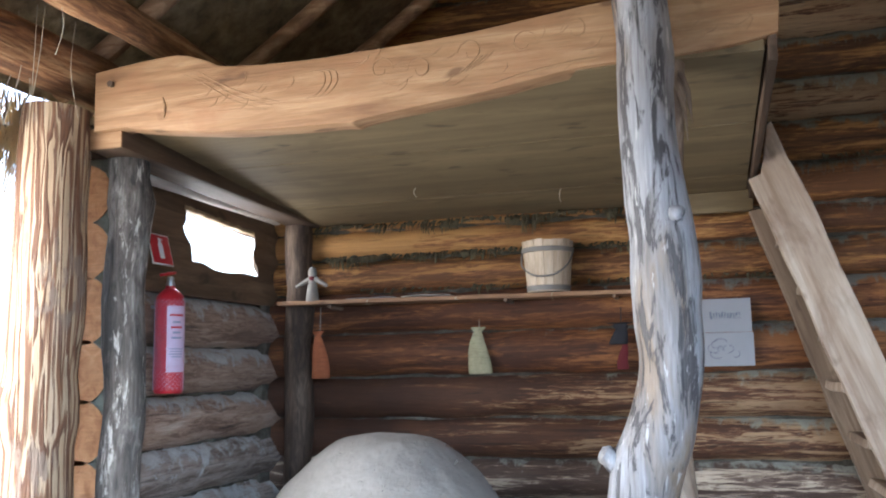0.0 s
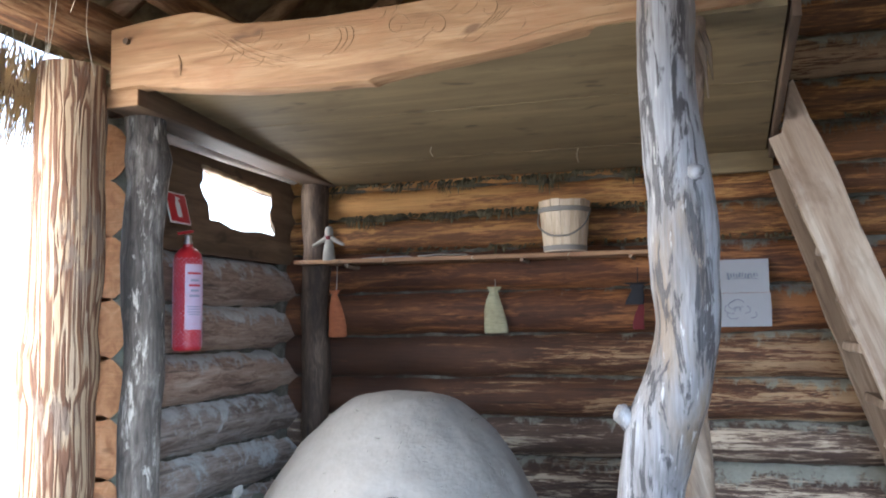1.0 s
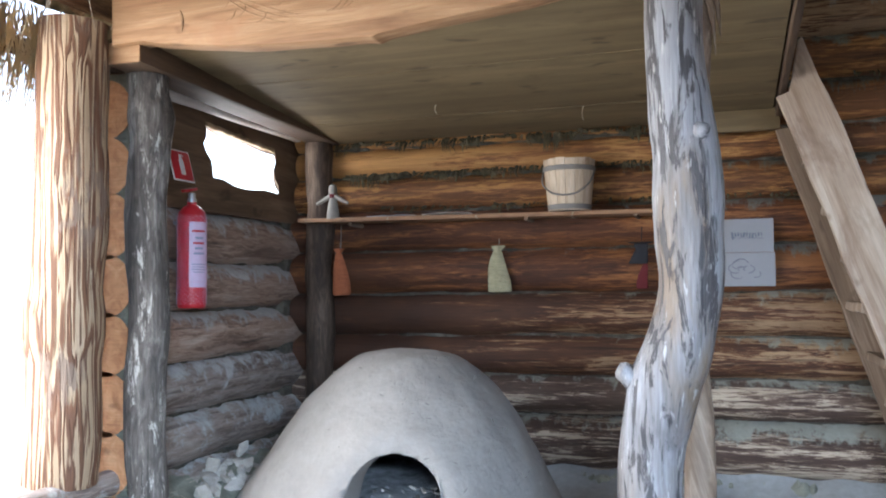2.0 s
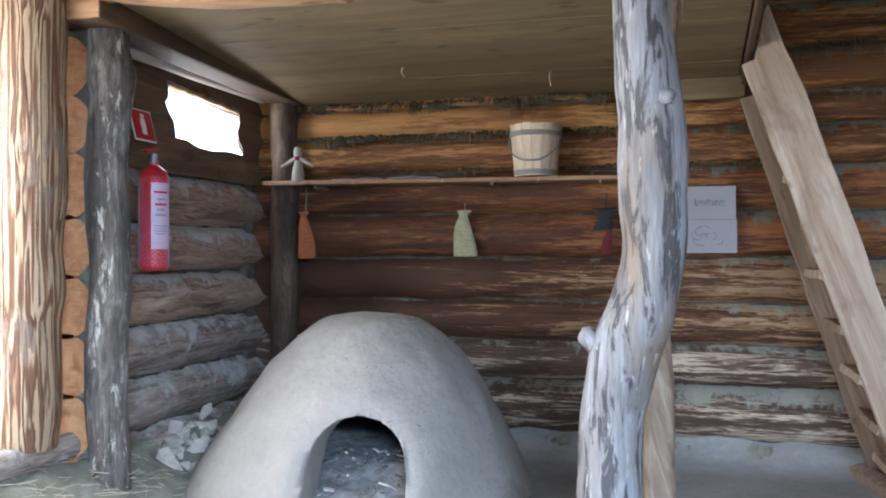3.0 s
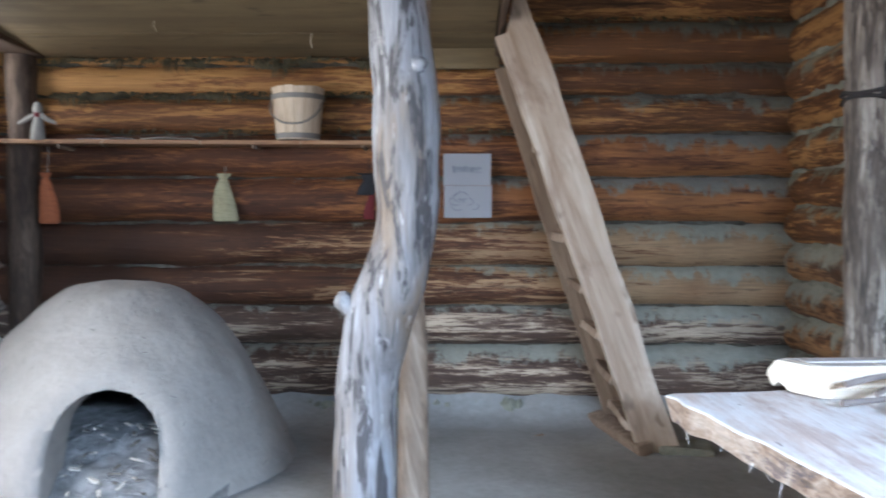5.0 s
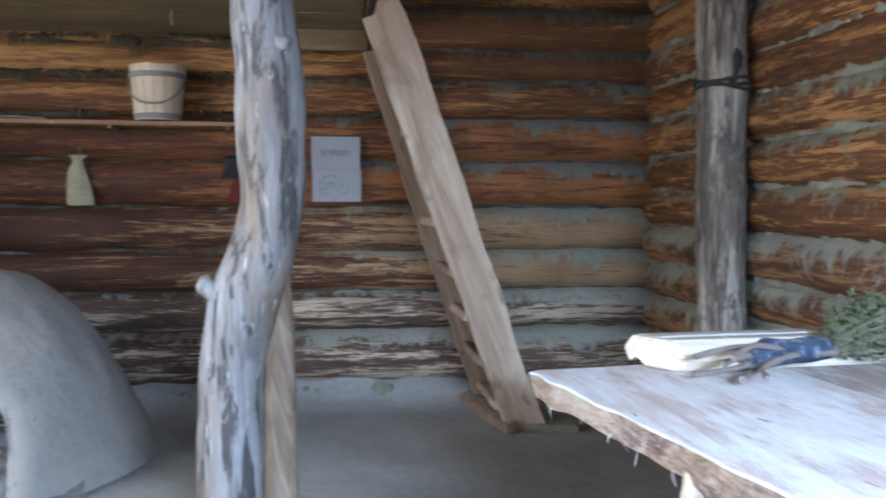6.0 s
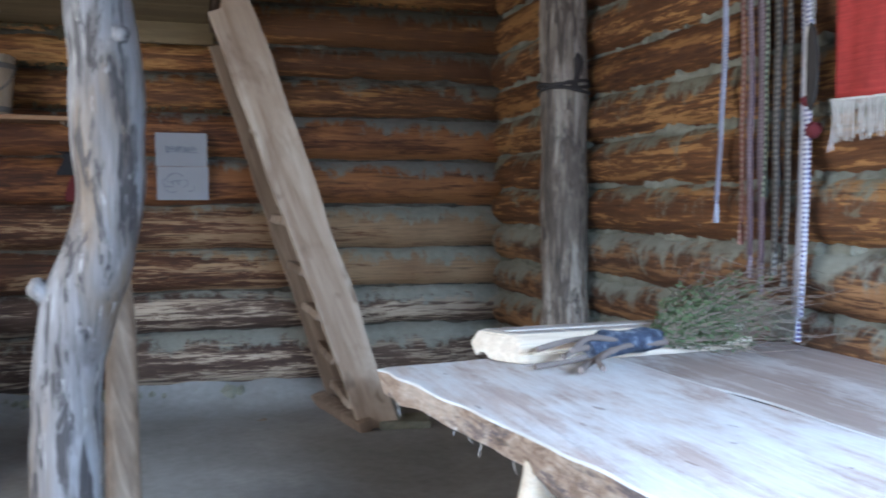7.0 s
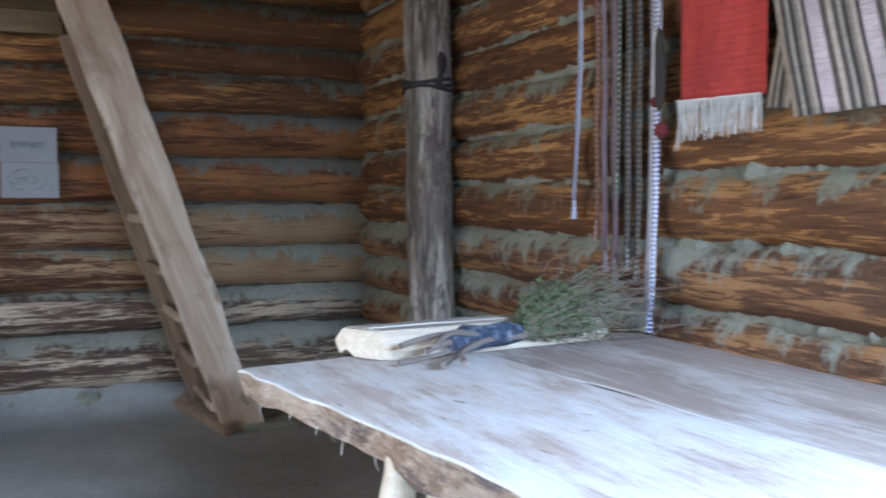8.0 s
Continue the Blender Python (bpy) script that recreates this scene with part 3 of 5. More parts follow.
def log_wall(name, label, joints, kinds, place, spans, chink=0.045, chink_mat="daub", front=0.105, amp=0.6, fat=1.035):
    wall = tagged(empty(name), label, "wall", kind="structure")
    for i, (a, b) in enumerate(zip(joints, joints[1:])):
        for s0, s1 in spans((a + b) / 2, 0) if i else []:
            # unseen backing added to keep daylight from leaking through the joints
            part("clay_filling", box(s1 - s0 - 0.1, 0.05, 0.13, 0.004), M["moss"], wall, m=place((s0 + s1) / 2, a) @ pose(0, 0.015, 0))
    for i, (a, b) in enumerate(zip(joints, joints[1:])):
        z, r = (a + b) / 2, (b - a) / 2
        for s0, s1 in spans(z, r):
            L = s1 - s0
            ob = part("log", log_bm(L, r * fat, i * 7.3 + len(name) + s0), M[kinds[i]], wall, m=place((s0 + s1) / 2, z))
            if i:
                c = part("chinking", chink_bm(L, i * 3.1 + s0 + len(name), chink, amp=amp), M[chink_mat], wall, m=place((s0 + s1) / 2, a) @ pose(0, -front + 0.045, 0))
                c["kind"] = "stuff"
    return wall


def back_span(z, r):
    if z < 2.97:
        return [(WL - (0.08 if 1.85 < z < 2.5 else 0.35), WR + 0.02)]
    k = (z - 2.87) / 0.70
    return [(WL + k - 0.52, -0.9 + (0.45 + WL + 0.45 + 3.1) + WR - k + 0.16)] if WL + k < WR - k else []


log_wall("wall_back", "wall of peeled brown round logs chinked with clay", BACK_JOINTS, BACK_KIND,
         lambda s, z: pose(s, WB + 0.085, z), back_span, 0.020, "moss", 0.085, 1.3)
log_wall("wall_right", "log wall with ragged grey-green clay chinking", RIGHT_JOINTS, RIGHT_KIND,
         lambda s, z: pose(WR + 0.09, s, z, 0, 0, -90), lambda z, r: [(WF, WB - 0.02)], 0.032, "daub", 0.098, 0.9, 1.10)
log_wall("wall_left", "grey-brown log wall smeared with white clay", LEFT_JOINTS, ["log_side"] * 3 + ["log_side_brown"] * 3,
         lambda s, z: pose(WL - 0.13, s, z, 0, 0, 90), lambda z, r: [(3.72, WB + 0.3)], 0.020, "moss", 0.09, 1.2)
FRONT = [0.27 * k for k in range(18)]
log_wall("wall_front", "log wall with an open doorway", FRONT[:12], ["log", "log_red"] * 9,
         lambda s, z: pose(s, WF - 0.1, z, 0, 0, 180), lambda z, r: [(WL - 0.3, -0.55), (2.1, WR + 0.3)] if z < 2.1 else back_span(z, r), 0.03)
log_wall("wall_left_front", "short log wall beside the side opening", FRONT[:11], ["log_side", "log"] * 5,
         lambda s, z: pose(WL - 0.13, s, z, 0, 0, 90), lambda z, r: [(WF - 0.2, -0.1)], 0.03)



def moss_drips(x0, x1, z, count, long, seed):
    """Ragged tufts of moss and clay hanging out of a joint over the log below."""
    rd = random.Random(seed)
    bm = bmesh.new()
    for k in range(count):
        x = rd.uniform(x0, x1)
        dense = 0.5 + 0.9 * noise.noise(Vector((x * 3.0, seed, 0)))
        L = max(0.012, 1.5 * long * rd.uniform(0.35, 1.0) * max(0.15, dense))
        w = rd.uniform(0.003, 0.009) * (1.6 if k % 7 == 0 else 1.0)
        y = WB - 0.055 + rd.uniform(-0.012, 0.01)
        zz = z + 0.015 + rd.uniform(-0.01, 0.01)
        pts = [(x, y + 0.03, zz), (x + rd.uniform(-0.01, 0.01), y - 0.012, zz - L * 0.45), (x + rd.uniform(-0.014, 0.014), y - 0.010, zz - L)]
        bm = join(bm, tube(pts, [w, w * 0.85, w * 0.25], 6, 0.6, k, 60))
    return bm


for x0, x1, z, count, long, seed in ((-2.75, 0.1, 2.345, 420, 0.10, 3), (-2.7, -0.3, 2.12, 340, 0.09, 5), (-2.4, 0.4, 1.875, 120, 0.05, 8), (0.7, 2.1, 2.60, 60, 0.06, 9)):
    part("moss_tufts", moss_drips(x0, x1, z, count, long, seed), M["moss_dry"], bpy.data.objects["wall_back"], "ragged moss hanging from the joint")["kind"] = "stuff"

# sawn ends of the left wall's logs
lw = bpy.data.objects["wall_left"]
for a, b in zip(LEFT_JOINTS, LEFT_JOINTS[1:]):
    bm = lathe([(0.001, 0.0), ((b - a) * 0.52, 0.0), ((b - a) * 0.55, 0.02)], 24)
    part("log_end", bm, M["log_end"], lw, "orange sawn log end", pose(WL + 0.01, 3.69, (a + b) / 2, 90, 0, 0))
for a, b in ((1.81, 2.1), (2.1, 2.4)):
    part("log_end", lathe([(0.001, 0.0), (0.145, 0.0), (0.155, 0.02)], 24), M["log_end"], lw, "orange sawn log end", pose(WL + 0.01, 3.69, (a + b) / 2, 90, 0, 0))

# extra log added to keep daylight out of the loft space
part("log", log_bm(2.2, 0.12, 4.4), M["log_side_brown"], lw, m=pose(WL - 0.10, 4.85, 2.62, 0, 0, 90))
part("daub_filling", box(0.36, 0.04, 2.5, 0.01, 0.01, 3, 8), M["daub"], lw, "grey daub between the log ends", pose(WL - 0.06, 3.735, 1.2))
# hewn timber with the ragged window hole
hole = [(4.60, 2.345), (4.72, 2.325), (4.86, 2.345), (5.0, 2.315), (5.18, 2.325), (5.32, 2.30), (5.46, 2.30), (5.475, 2.22), (5.44, 2.16), (5.46, 2.10), (5.51, 2.06), (5.52, 2.00), (5.30, 2.005), (5.1, 1.985), (4.94, 1.99), (4.80, 2.02), (4.68, 2.02), (4.66, 2.12), (4.60, 2.17), (4.57, 2.22), (4.60, 2.26)]


def holed_timber():
    bm = bmesh.new()
    inner = [Vector((0, y, z)) for y, z in hole]
    n = len(inner)
    c = Vector((0, 5.05, 2.16))
    outer = []
    for p in inner:
        d = p - c
        k = min((1.33 if d.y < 0 else 1.0) / max(abs(d.y), 1e-6), (0.36 if d.z > 0 else 0.36) / max(abs(d.z), 1e-6))
        outer.append(c + d * k)
    rows = []
    for x in (0.0, -0.16):
        rows.append(([bm.verts.new(p + Vector((x, 0, 0)) + (Vector((0, 0, 0)) if x == 0 else (p - c) * 0.10 + Vector((0, 0.24 if p.y > 5.3 else 0, 0)))) for p in inner], [bm.verts.new(p + Vector((x, 0, 0))) for p in outer]))
    for i in range(n):
        j = (i + 1) % n
        bm.faces.new((rows[0][0][i], rows[0][0][j], rows[0][1][j], rows[0][1][i]))
        bm.faces.new((rows[1][0][i], rows[1][0][j], rows[1][1][j], rows[1][1][i]))
        bm.faces.new((rows[0][0][i], rows[0][0][j], rows[1][0][j], rows[1][0][i]))
        bm.faces.new((rows[0][1][i], rows[0][1][j], rows[1][1][j], rows[1][1][i]))
    return bm


window = tagged(empty("window_1"), "ragged hole cut through a hewn wall timber", "window", kind="structure")
part("hewn_timber", holed_timber(), M["hewn"], window, m=pose(WL + 0.0, 0, 0), smooth=False)
moss = tube([(0, 4.58 + 0.05 * k, 2.345 - 0.0028 * k + 0.012 * noise.noise(Vector((k * 0.9, 0, 0)))) for k in range(18)], [0.016 + 0.010 * noise.noise(Vector((k * 1.3, 7, 0))) for k in range(18)], 7, 0.5, 2, 40)
part("moss_fringe", moss, M["thatch"], window, "ragged moss along the upper edge", pose(WL + 0.0, 0, 0))

# ---- roof ----
roof = tagged(empty("roof"), "reed thatch roof on pole rafters", "roof", kind="structure")
for side in (-1, 1):
    x_eave, z_eave = (WL - 0.38, roof_z(WL) - 0.30) if side < 0 else (WR + 0.35, roof_z(WL) - 0.28)
    bm = bmesh.new()
    nu, nv = 26, 70
    grid = []
    for j in range(nv + 1):
        row = []
        for i in range(nu + 1):
            u, y = i / nu, -1.9 + 8.5 * j / nv
            x = x_eave + (-0.45 - x_eave) * u
            z = z_eave + (roof_z(-0.45) - z_eave) * u + 0.16
            z += 0.05 * noise.noise(Vector((x * 2, y * 2, 3))) + 0.03 * noise.noise(Vector((x * 6, y * 9, 1)))
            row.append(bm.verts.new((x, y, z)))
        grid.append(row)
    for j in range(nv):
        for i in range(nu):
            bm.faces.new((grid[j][i], grid[j][i + 1], grid[j + 1][i + 1], grid[j + 1][i]))
    th = part("thatch", bm, M["thatch"], roof)
    sol = th.modifiers.new("thick", "SOLIDIFY")
    sol.thickness, sol.offset = 0.22, 1.0 if side < 0 else -1.0
    th["kind"] = "stuff"
RAFTERS = [-1.9, -1.0, -0.1, 0.85, 1.8, 2.72, 3.68, 4.65, 5.45]
for i, y in enumerate(RAFTERS):
    for side in (-1, 1):
        x0 = WL - 0.2 if side < 0 else WR + 0.2
        z0 = roof_z(WL) - 0.16
        p0, p1 = Vector((x0, y, z0)), Vector((-0.45, y + 0.05, roof_z(-0.45)))
        path = [p0.lerp(p1, k / 14) + Vector((0, 0.02 * noise.noise(Vector((k * 0.3, i, side))), 0)) for k in range(15)]
        part("rafter", tube(path, [0.06 - 0.0012 * k for k in range(15)], 10, 0.2, i, 8), M["rafter"], roof)
part("ridge_pole", tube([(-0.45, -1.8 + k, roof_z(-0.45) + 0.02) for k in range(9)], [0.08] * 9, 12, 0.15, 4), M["log"], roof)

# wall plate over the side opening
plate = log_bm(7.6, 0.135, 5.5)
tagged(part("wall_plate", plate, M["plate"], m=pose(WL + 0.04, 2.3, 2.84, 0, 0, 90)), "round log plate carrying the roof eave", "beam", kind="structure")
tagged(part("wall_plate", log_bm(7.6, 0.13, 8.5), M["log"], m=pose(WR + 0.09, 2.3, 3.10, 0, 0, 90)), "round log plate carrying the roof eave", "beam", kind="structure")
part("purlin", log_bm(7.4, 0.09, 12.5), M["plate"], roof, m=pose(-2.74, 2.3, 3.06, 0, 0, 90))
tagged(part("door_sill", log_bm(3.85, 0.068, 2.2), M["log_side"], m=pose(WL + 0.05, 1.82, 0.345, 0, 0, 90)), "low log sill across the side opening", "sill", kind="structure")
eave = tagged(empty("eave_pole"), "pale peeled pole under the thatch eave", "pole", kind="structure")
part("pole", tube([(-3.62, -1 + 0.5 * k, 2.62 + 0.02 * math.sin(k)) for k in range(11)], [0.05] * 11, 10, 0.2, 3), M["bark_post"], eave)

# ---- posts ----


def bark_post():
    path = [(WL + 0.04 - 0.06 * max(0, 1 - k / 16) + 0.010 * math.sin(k * 0.7), 3.40, 0.40 + 0.117 * k) for k in range(20)]
    rad = [0.176 - 0.0006 * k + (0.018 if 6 <= k <= 7 else 0) for k in range(20)]
    ob = part("post", tube(path, rad, 22, 0.07, 3, 4), M["bark_post"])
    return tagged(ob, "thick log post with striped peeling orange bark", "post", kind="structure")


def dark_post():
    path = [(-2.855 + 0.014 * math.sin(k * 0.8), 3.70, -0.05 + 0.125 * k) for k in range(21)]
    rad = [0.102 + 0.012 * noise.noise(Vector((k * 0.5, 1, 0))) for k in range(21)]
    rad[18] += 0.012
    return tagged(part("post", tube(path, rad, 20, 0.12, 9, 6), M["dark_post"]), "dark weathered grey post under the loft", "post", kind="structure")


def curved_post():
    rows = [(-0.345, 3.3, -0.05, 0.121), (-0.345, 3.3, 0.337, 0.121), (-0.343, 3.3, 0.51, 0.119), (-0.33, 3.3, 0.726, 0.12), (-0.308, 3.3, 0.834, 0.126), (-0.284, 3.3, 0.943, 0.135), (-0.242, 3.3, 1.05, 0.128), (-0.209, 3.3, 1.158, 0.119), (-0.186, 3.3, 1.264, 0.116), (-0.18, 3.3, 1.371, 0.12), (-0.182, 3.3, 1.584, 0.129), (-0.186, 3.3, 1.796, 0.125), (-0.207, 3.3, 2.009, 0.115), (-0.225, 3.3, 2.222, 0.108), (-0.22, 3.3, 2.52, 0.108), (-0.23, 3.3, 2.75, 0.108), (-0.23, 3.3, 3.1, 0.105), (-0.24, 3.3, 3.6, 0.1)]
    sp = spline([(a, b, c) for a, b, c, r in rows], 4)
    rr = spline([(r, 0, 0) for a, b, c, r in rows], 4)
    bm = tube(sp, [v.x for v in rr], 28, 0.07, 21, 7)
    stub = tube([(-0.36, 3.28, 0.95), (-0.41, 3.265, 0.985), (-0.435, 3.26, 1.005), (-0.448, 3.258, 1.012)], [0.06, 0.042, 0.036, 0.02], 14, 0.2, 3, 12)
    bm = join(bm, stub)
    knot = tube([(-0.13, 3.21, 1.875), (-0.122, 3.185, 1.88), (-0.12, 3.175, 1.882)], [0.040, 0.026, 0.010], 12, 0.35, 3, 25)
    return tagged(part("post", join(bm, knot), M["pale_post"]), "crooked silvery driftwood post with a broken branch stub", "post", kind="structure")


# dark strip added where the log corner is only shaded
tagged(part("corner_filling", box(0.20, 0.16, 1.86, 0.02, 0.012, 4, 8), M["moss"], m=pose(WL - 0.12, WB - 0.10, 0.93)), "added dark filler painting the shade of the log corner", "filling", kind="structure")
bark_post(), dark_post(), curved_post()
pole2 = tube([(-0.165, 3.53, -0.05), (-0.17, 3.53, 0.3), (-0.17, 3.54, 0.8), (-0.22, 3.50, 1.5), (-0.16, 3.50, 2.1), (-0.125, 3.49, 2.56)], [0.066, 0.062, 0.055, 0.055, 0.055, 0.055], 12, 0.2, 6, 9)
for dx, z0 in ((0.0, 2.20), (0.02, 2.27), (-0.012, 2.32)):
    pole2 = join(pole2, tube([(-0.115 + dx, 3.46, 2.50), (-0.085 + dx, 3.43, 2.40), (-0.075 + dx, 3.42, z0)], [0.012, 0.010, 0.002], 6, 0.3, z0, 20))
tagged(part("post", pole2, M["ladder_old"]), "thin brown split pole behind the crooked post", "post", kind="structure")
cpath = [(-2.868 + 0.012 * math.sin(k), 5.70, 0.0 + 0.128 * k) for k in range(20)]
tagged(part("post", tube(cpath, [0.098 + 0.01 * noise.noise(Vector((k * 0.4, 0, 0))) for k in range(20)], 16, 0.16, 12, 6), M["corner_post"]), "grey-brown round post in the corner", "post", kind="structure")
rp = tagged(empty("wall_post"), "grey weathered post bound with dark rope against the log wall", "post", kind="structure")
rpath = [(2.04 - 0.012 * (k / 24), 4.28 + 0.03 * (k / 24), 0.125 * k) for k in range(25)]
part("shaft", tube(rpath, [0.128 + 0.008 * noise.noise(Vector((k * 0.5, 9, 0))) for k in range(25)], 20, 0.12, 33, 6), M["wall_post"], rp)
for dz in (0, 0.028, 0.055):
    path = [(2.032 + 0.136 * math.cos(a), 4.297 + 0.136 * math.sin(a), 1.885 + dz * 0.7 + 0.012 * math.sin(2 * a + dz * 60)) for a in [2 * math.pi * k / 28 for k in range(29)]]
    part("rope_binding", tube(path, [0.009] * 29, 8, 0.5, dz * 50, 20), M["rope"], rp, "dark rope binding")
part("rope_knot", tube([(2.03, 4.172, 1.885), (2.05, 4.18, 1.95), (2.06, 4.185, 2.03), (2.055, 4.20, 2.09)], [0.022, 0.020, 0.032, 0.012], 12, 0.7, 4, 40), M["rope"], rp, "dark frayed knot")

# unseen block added to stop sky showing through the log corner
tagged(part("corner_filling", box(0.30, 0.30, 3.2, 0.02, 0.01, 2, 6), M["daub"], m=pose(WR + 0.20, WB + 0.12, 1.6)), "unseen block added behind the log corner", "filling", kind="structure")

# ---- loft ----
beam_top = [(-2.86, 2.80), (-2.62, 2.825), (-2.40, 2.835), (-2.24, 2.79), (-2.14, 2.75), (-1.85, 2.735), (-1.56, 2.735), (-1.3, 2.745), (-1.04, 2.755), (-0.66, 2.79), (-0.35, 2.82), (0.0, 2.80), (0.30, 2.775)]
beam_bot = [(0.285, 2.60), (0.1, 2.565), (-0.12, 2.553), (-0.41, 2.55), (-0.62, 2.53), (-0.87, 2.49), (-1.2, 2.455), (-1.45, 2.425), (-1.5, 2.41), (-1.56, 2.415), (-1.85, 2.42), (-2.15, 2.435), (-2.45, 2.47), (-2.64, 2.495), (-2.68, 2.505), (-2.86, 2.50)]


def carved_beam():
    beam = tagged(empty("carved_beam", pose(0, 3.48, 0)), "wavy live-edge orange beam carved with scrolls", "beam", kind="structure")
    part("beam_body", slab([(p.x, p.y) for p in spline([(*p, 0) for p in beam_top], 3)] + [(p.x, p.y) for p in spline([(*p, 0) for p in beam_bot], 3)], 0.13, "y", 0.014, 0.004, 3), M["beam"], beam)

    # raised strips for the cuts, groove shade put into their darker colour
    def cut(pts, r=0.0027):
        p = spline([(x, -0.066, z) for x, z in pts], 6)
        part("carving", tube(p, [r * (0.5 + 0.6 * math.sin(math.pi * k / (len(p) - 1))) for k in range(len(p))], 6), M["groove"], beam)
    for o in (0, 0.035, 0.07):
        cut([(-2.36 + o, 2.73 + o * 0.2), (-2.24 + o, 2.67), (-2.1 + o, 2.58 + o * 0.3), (-1.92 + o, 2.515 + o * 0.4)])
    cut([(-2.47, 2.63), (-2.455, 2.58), (-2.46, 2.53)], 0.006)
    for o in (0, 0.03, 0.06):
        cut([(-1.69 + o, 2.67), (-1.64 + o, 2.66), (-1.63 + o, 2.61), (-1.67 + o, 2.56), (-1.72 + o, 2.545)])
    for cx, cz, s in ((-1.36, 2.64, 1), (-1.18, 2.62, -1), (-0.72, 2.68, 1), (-0.5, 2.71, -1), (-0.95, 2.67, -1)):
        cut([(cx + s * 0.06 * (1 - a / 9) * math.cos(a), cz + 0.06 * (1 - a / 9) * math.sin(a)) for a in [0.7 * k for k in range(10)]])
    for o in (0, 0.025, 0.05, 0.075):
        cut([(-1.0 + o, 2.58 + o * 0.25), (-0.96 + o, 2.61 + o * 0.25), (-0.92 + o, 2.645 + o * 0.25)])
    rc = random.Random(6)
    for k in range(30):
        x = rc.uniform(-2.3, 0.2)
        z = 2.60 + 0.03 * (x + 1.2) + rc.uniform(-0.08, 0.10)
        a, L = rc.uniform(-0.6, 1.0), rc.uniform(0.03, 0.075)
        cut([(x, z), (x + L * math.cos(a), z + L * math.sin(a)), (x + 2 * L * math.cos(a + 0.5), z + 2 * L * math.sin(a + 0.5) * 0.7)], 0.0018)
    p = lathe([(0.001, 0), (0.014, 0), (0.016, 0.02)], 12)
    part("peg", p, M["joist"], beam, "dark peg", pose(-2.755, -0.068, 2.725, 90, 0, 0))
    # split along the lower edge
    cut([(-0.86, 2.515), (-0.7, 2.55), (-0.5, 2.575), (-0.4, 2.58)], 0.006)
    return beam


carved_beam()
side_beam = tagged(part("side_beam", box(0.20, 2.5, 0.12, 0.02, 0.008, 3, 6), M["joist"], m=pose(-2.83, 4.72, 2.45, -1.2, 0, 0)), "squared dark beam along the wall under the loft", "beam", kind="structure")
part("beam_end", box(0.20, 0.012, 0.105, 0.004), M["beam"], side_beam, "fresh orange sawn end", pose(0.0, -1.254, 0.0))
tagged(part("pole", tube([(-3.02, 3.85 + 0.2 * k, 2.43) for k in range(10)], [0.045] * 10, 12, 0.1, 3), M["pale_pole"]), "pale smooth pole above the window", "pole", kind="structure")
loft = tagged(empty("ceiling"), "underside of a low loft of wide grey-brown boards", "ceiling", kind="structure")
bm = bmesh.new()
ys = [3.44, 3.86, 4.30, 4.78, 5.22, 5.80]
for i, (a, b) in enumerate(zip(ys, ys[1:])):
    za, zb = 2.52 - (a - 3.44) * 0.072, 2.52 - (b - 3.44) * 0.072
    o = 0.002 * (i % 2)
    q = box(3.2, b - a - 0.002, 0.045, 0)
    bmesh.ops.transform(q, matrix=pose(-1.37, (a + b) / 2, (za + zb) / 2 + 0.045 + o, -4.1, 0, 0), verts=q.verts[:])
    bm = join(bm, q)
part("loft_boards", bm, M["loft"], loft, smooth=False)
tagged(part("loft_joist", box(0.035, 2.35, 0.17, 0.008, 0.006, 7, 6), M["joist"], m=pose(0.26, 4.60, 2.49, -4.1, 0, 0)), "board closing the open side of the loft", "joist", kind="structure")
part("cross_board", box(0.5, 0.05, 0.14, 0.01, 0.004, 2), M["loft"], loft, m=pose(0.02, 5.60, 2.33))

# ---- ladder to the loft ----


def ladder():
    lad = tagged(empty("ladder", pose(0, 0, 0)), "steep wooden ladder of wide pale boards leaning to the loft", "ladder")
    left = edge_line((1.02, 0.0), (0.215, 2.31), 22, 0.020, 3, 3)
    right = edge_line((0.43, 2.41), (1.275, 0.0), 22, 0.034, 7, 2.2)
    out = left + [(0.275, 2.335), (0.325, 2.60), (0.345, 2.62)] + right
    part("stringer", slab(out, 0.05, "y", 0.008, 0.004, 2), M["ladder"], lad, "wide pale board with wavy edges", pose(0, 4.85, 0), smooth=False)
    left = edge_line((0.945, 0.02), (0.235, 2.24), 16, 0.02, 13, 4)
    right = edge_line((0.39, 2.27), (1.12, 0.02), 16, 0.02, 17, 4)
    part("stringer", slab(left + right, 0.05, "y", 0.008, 0.004, 4), M["ladder_old"], lad, "brown board with a ragged edge", pose(0, 5.50, 0), smooth=False)
    for k, z in enumerate((0.13, 0.38, 0.63, 0.90, 1.18, 1.46, 1.74, 2.02)):
        deep = 0.19 if k < 5 else 0.10
        x = 1.0 - z * 0.345 + deep / 2 + (0.0 if k < 5 else 0.07)
        part("tread", box(deep, 0.62, 0.05, 0.012, 0.012, k * 3.1, 3), M["ladder_old"] if k % 2 else M["ladder"], lad, "rough split board", pose(x, 5.175, z, 0, 6 + 4 * (k % 3), 0))
    part("foot_plank", box(0.10, 0.84, 0.07, 0.02, 0.014, 6, 6), M["ladder_old"], lad, "split half log lying under the foot", pose(0.975, 5.20, 0.028, 0, -14, 11))
    part("foot_block", box(0.30, 0.20, 0.05, 0.018, 0.014, 6, 3), M["daub"], lad, "grey clay packed round the foot", pose(1.29, 4.88, 0.016, 0, 0, -3))
    return lad


ladder()

# ---- oven ----


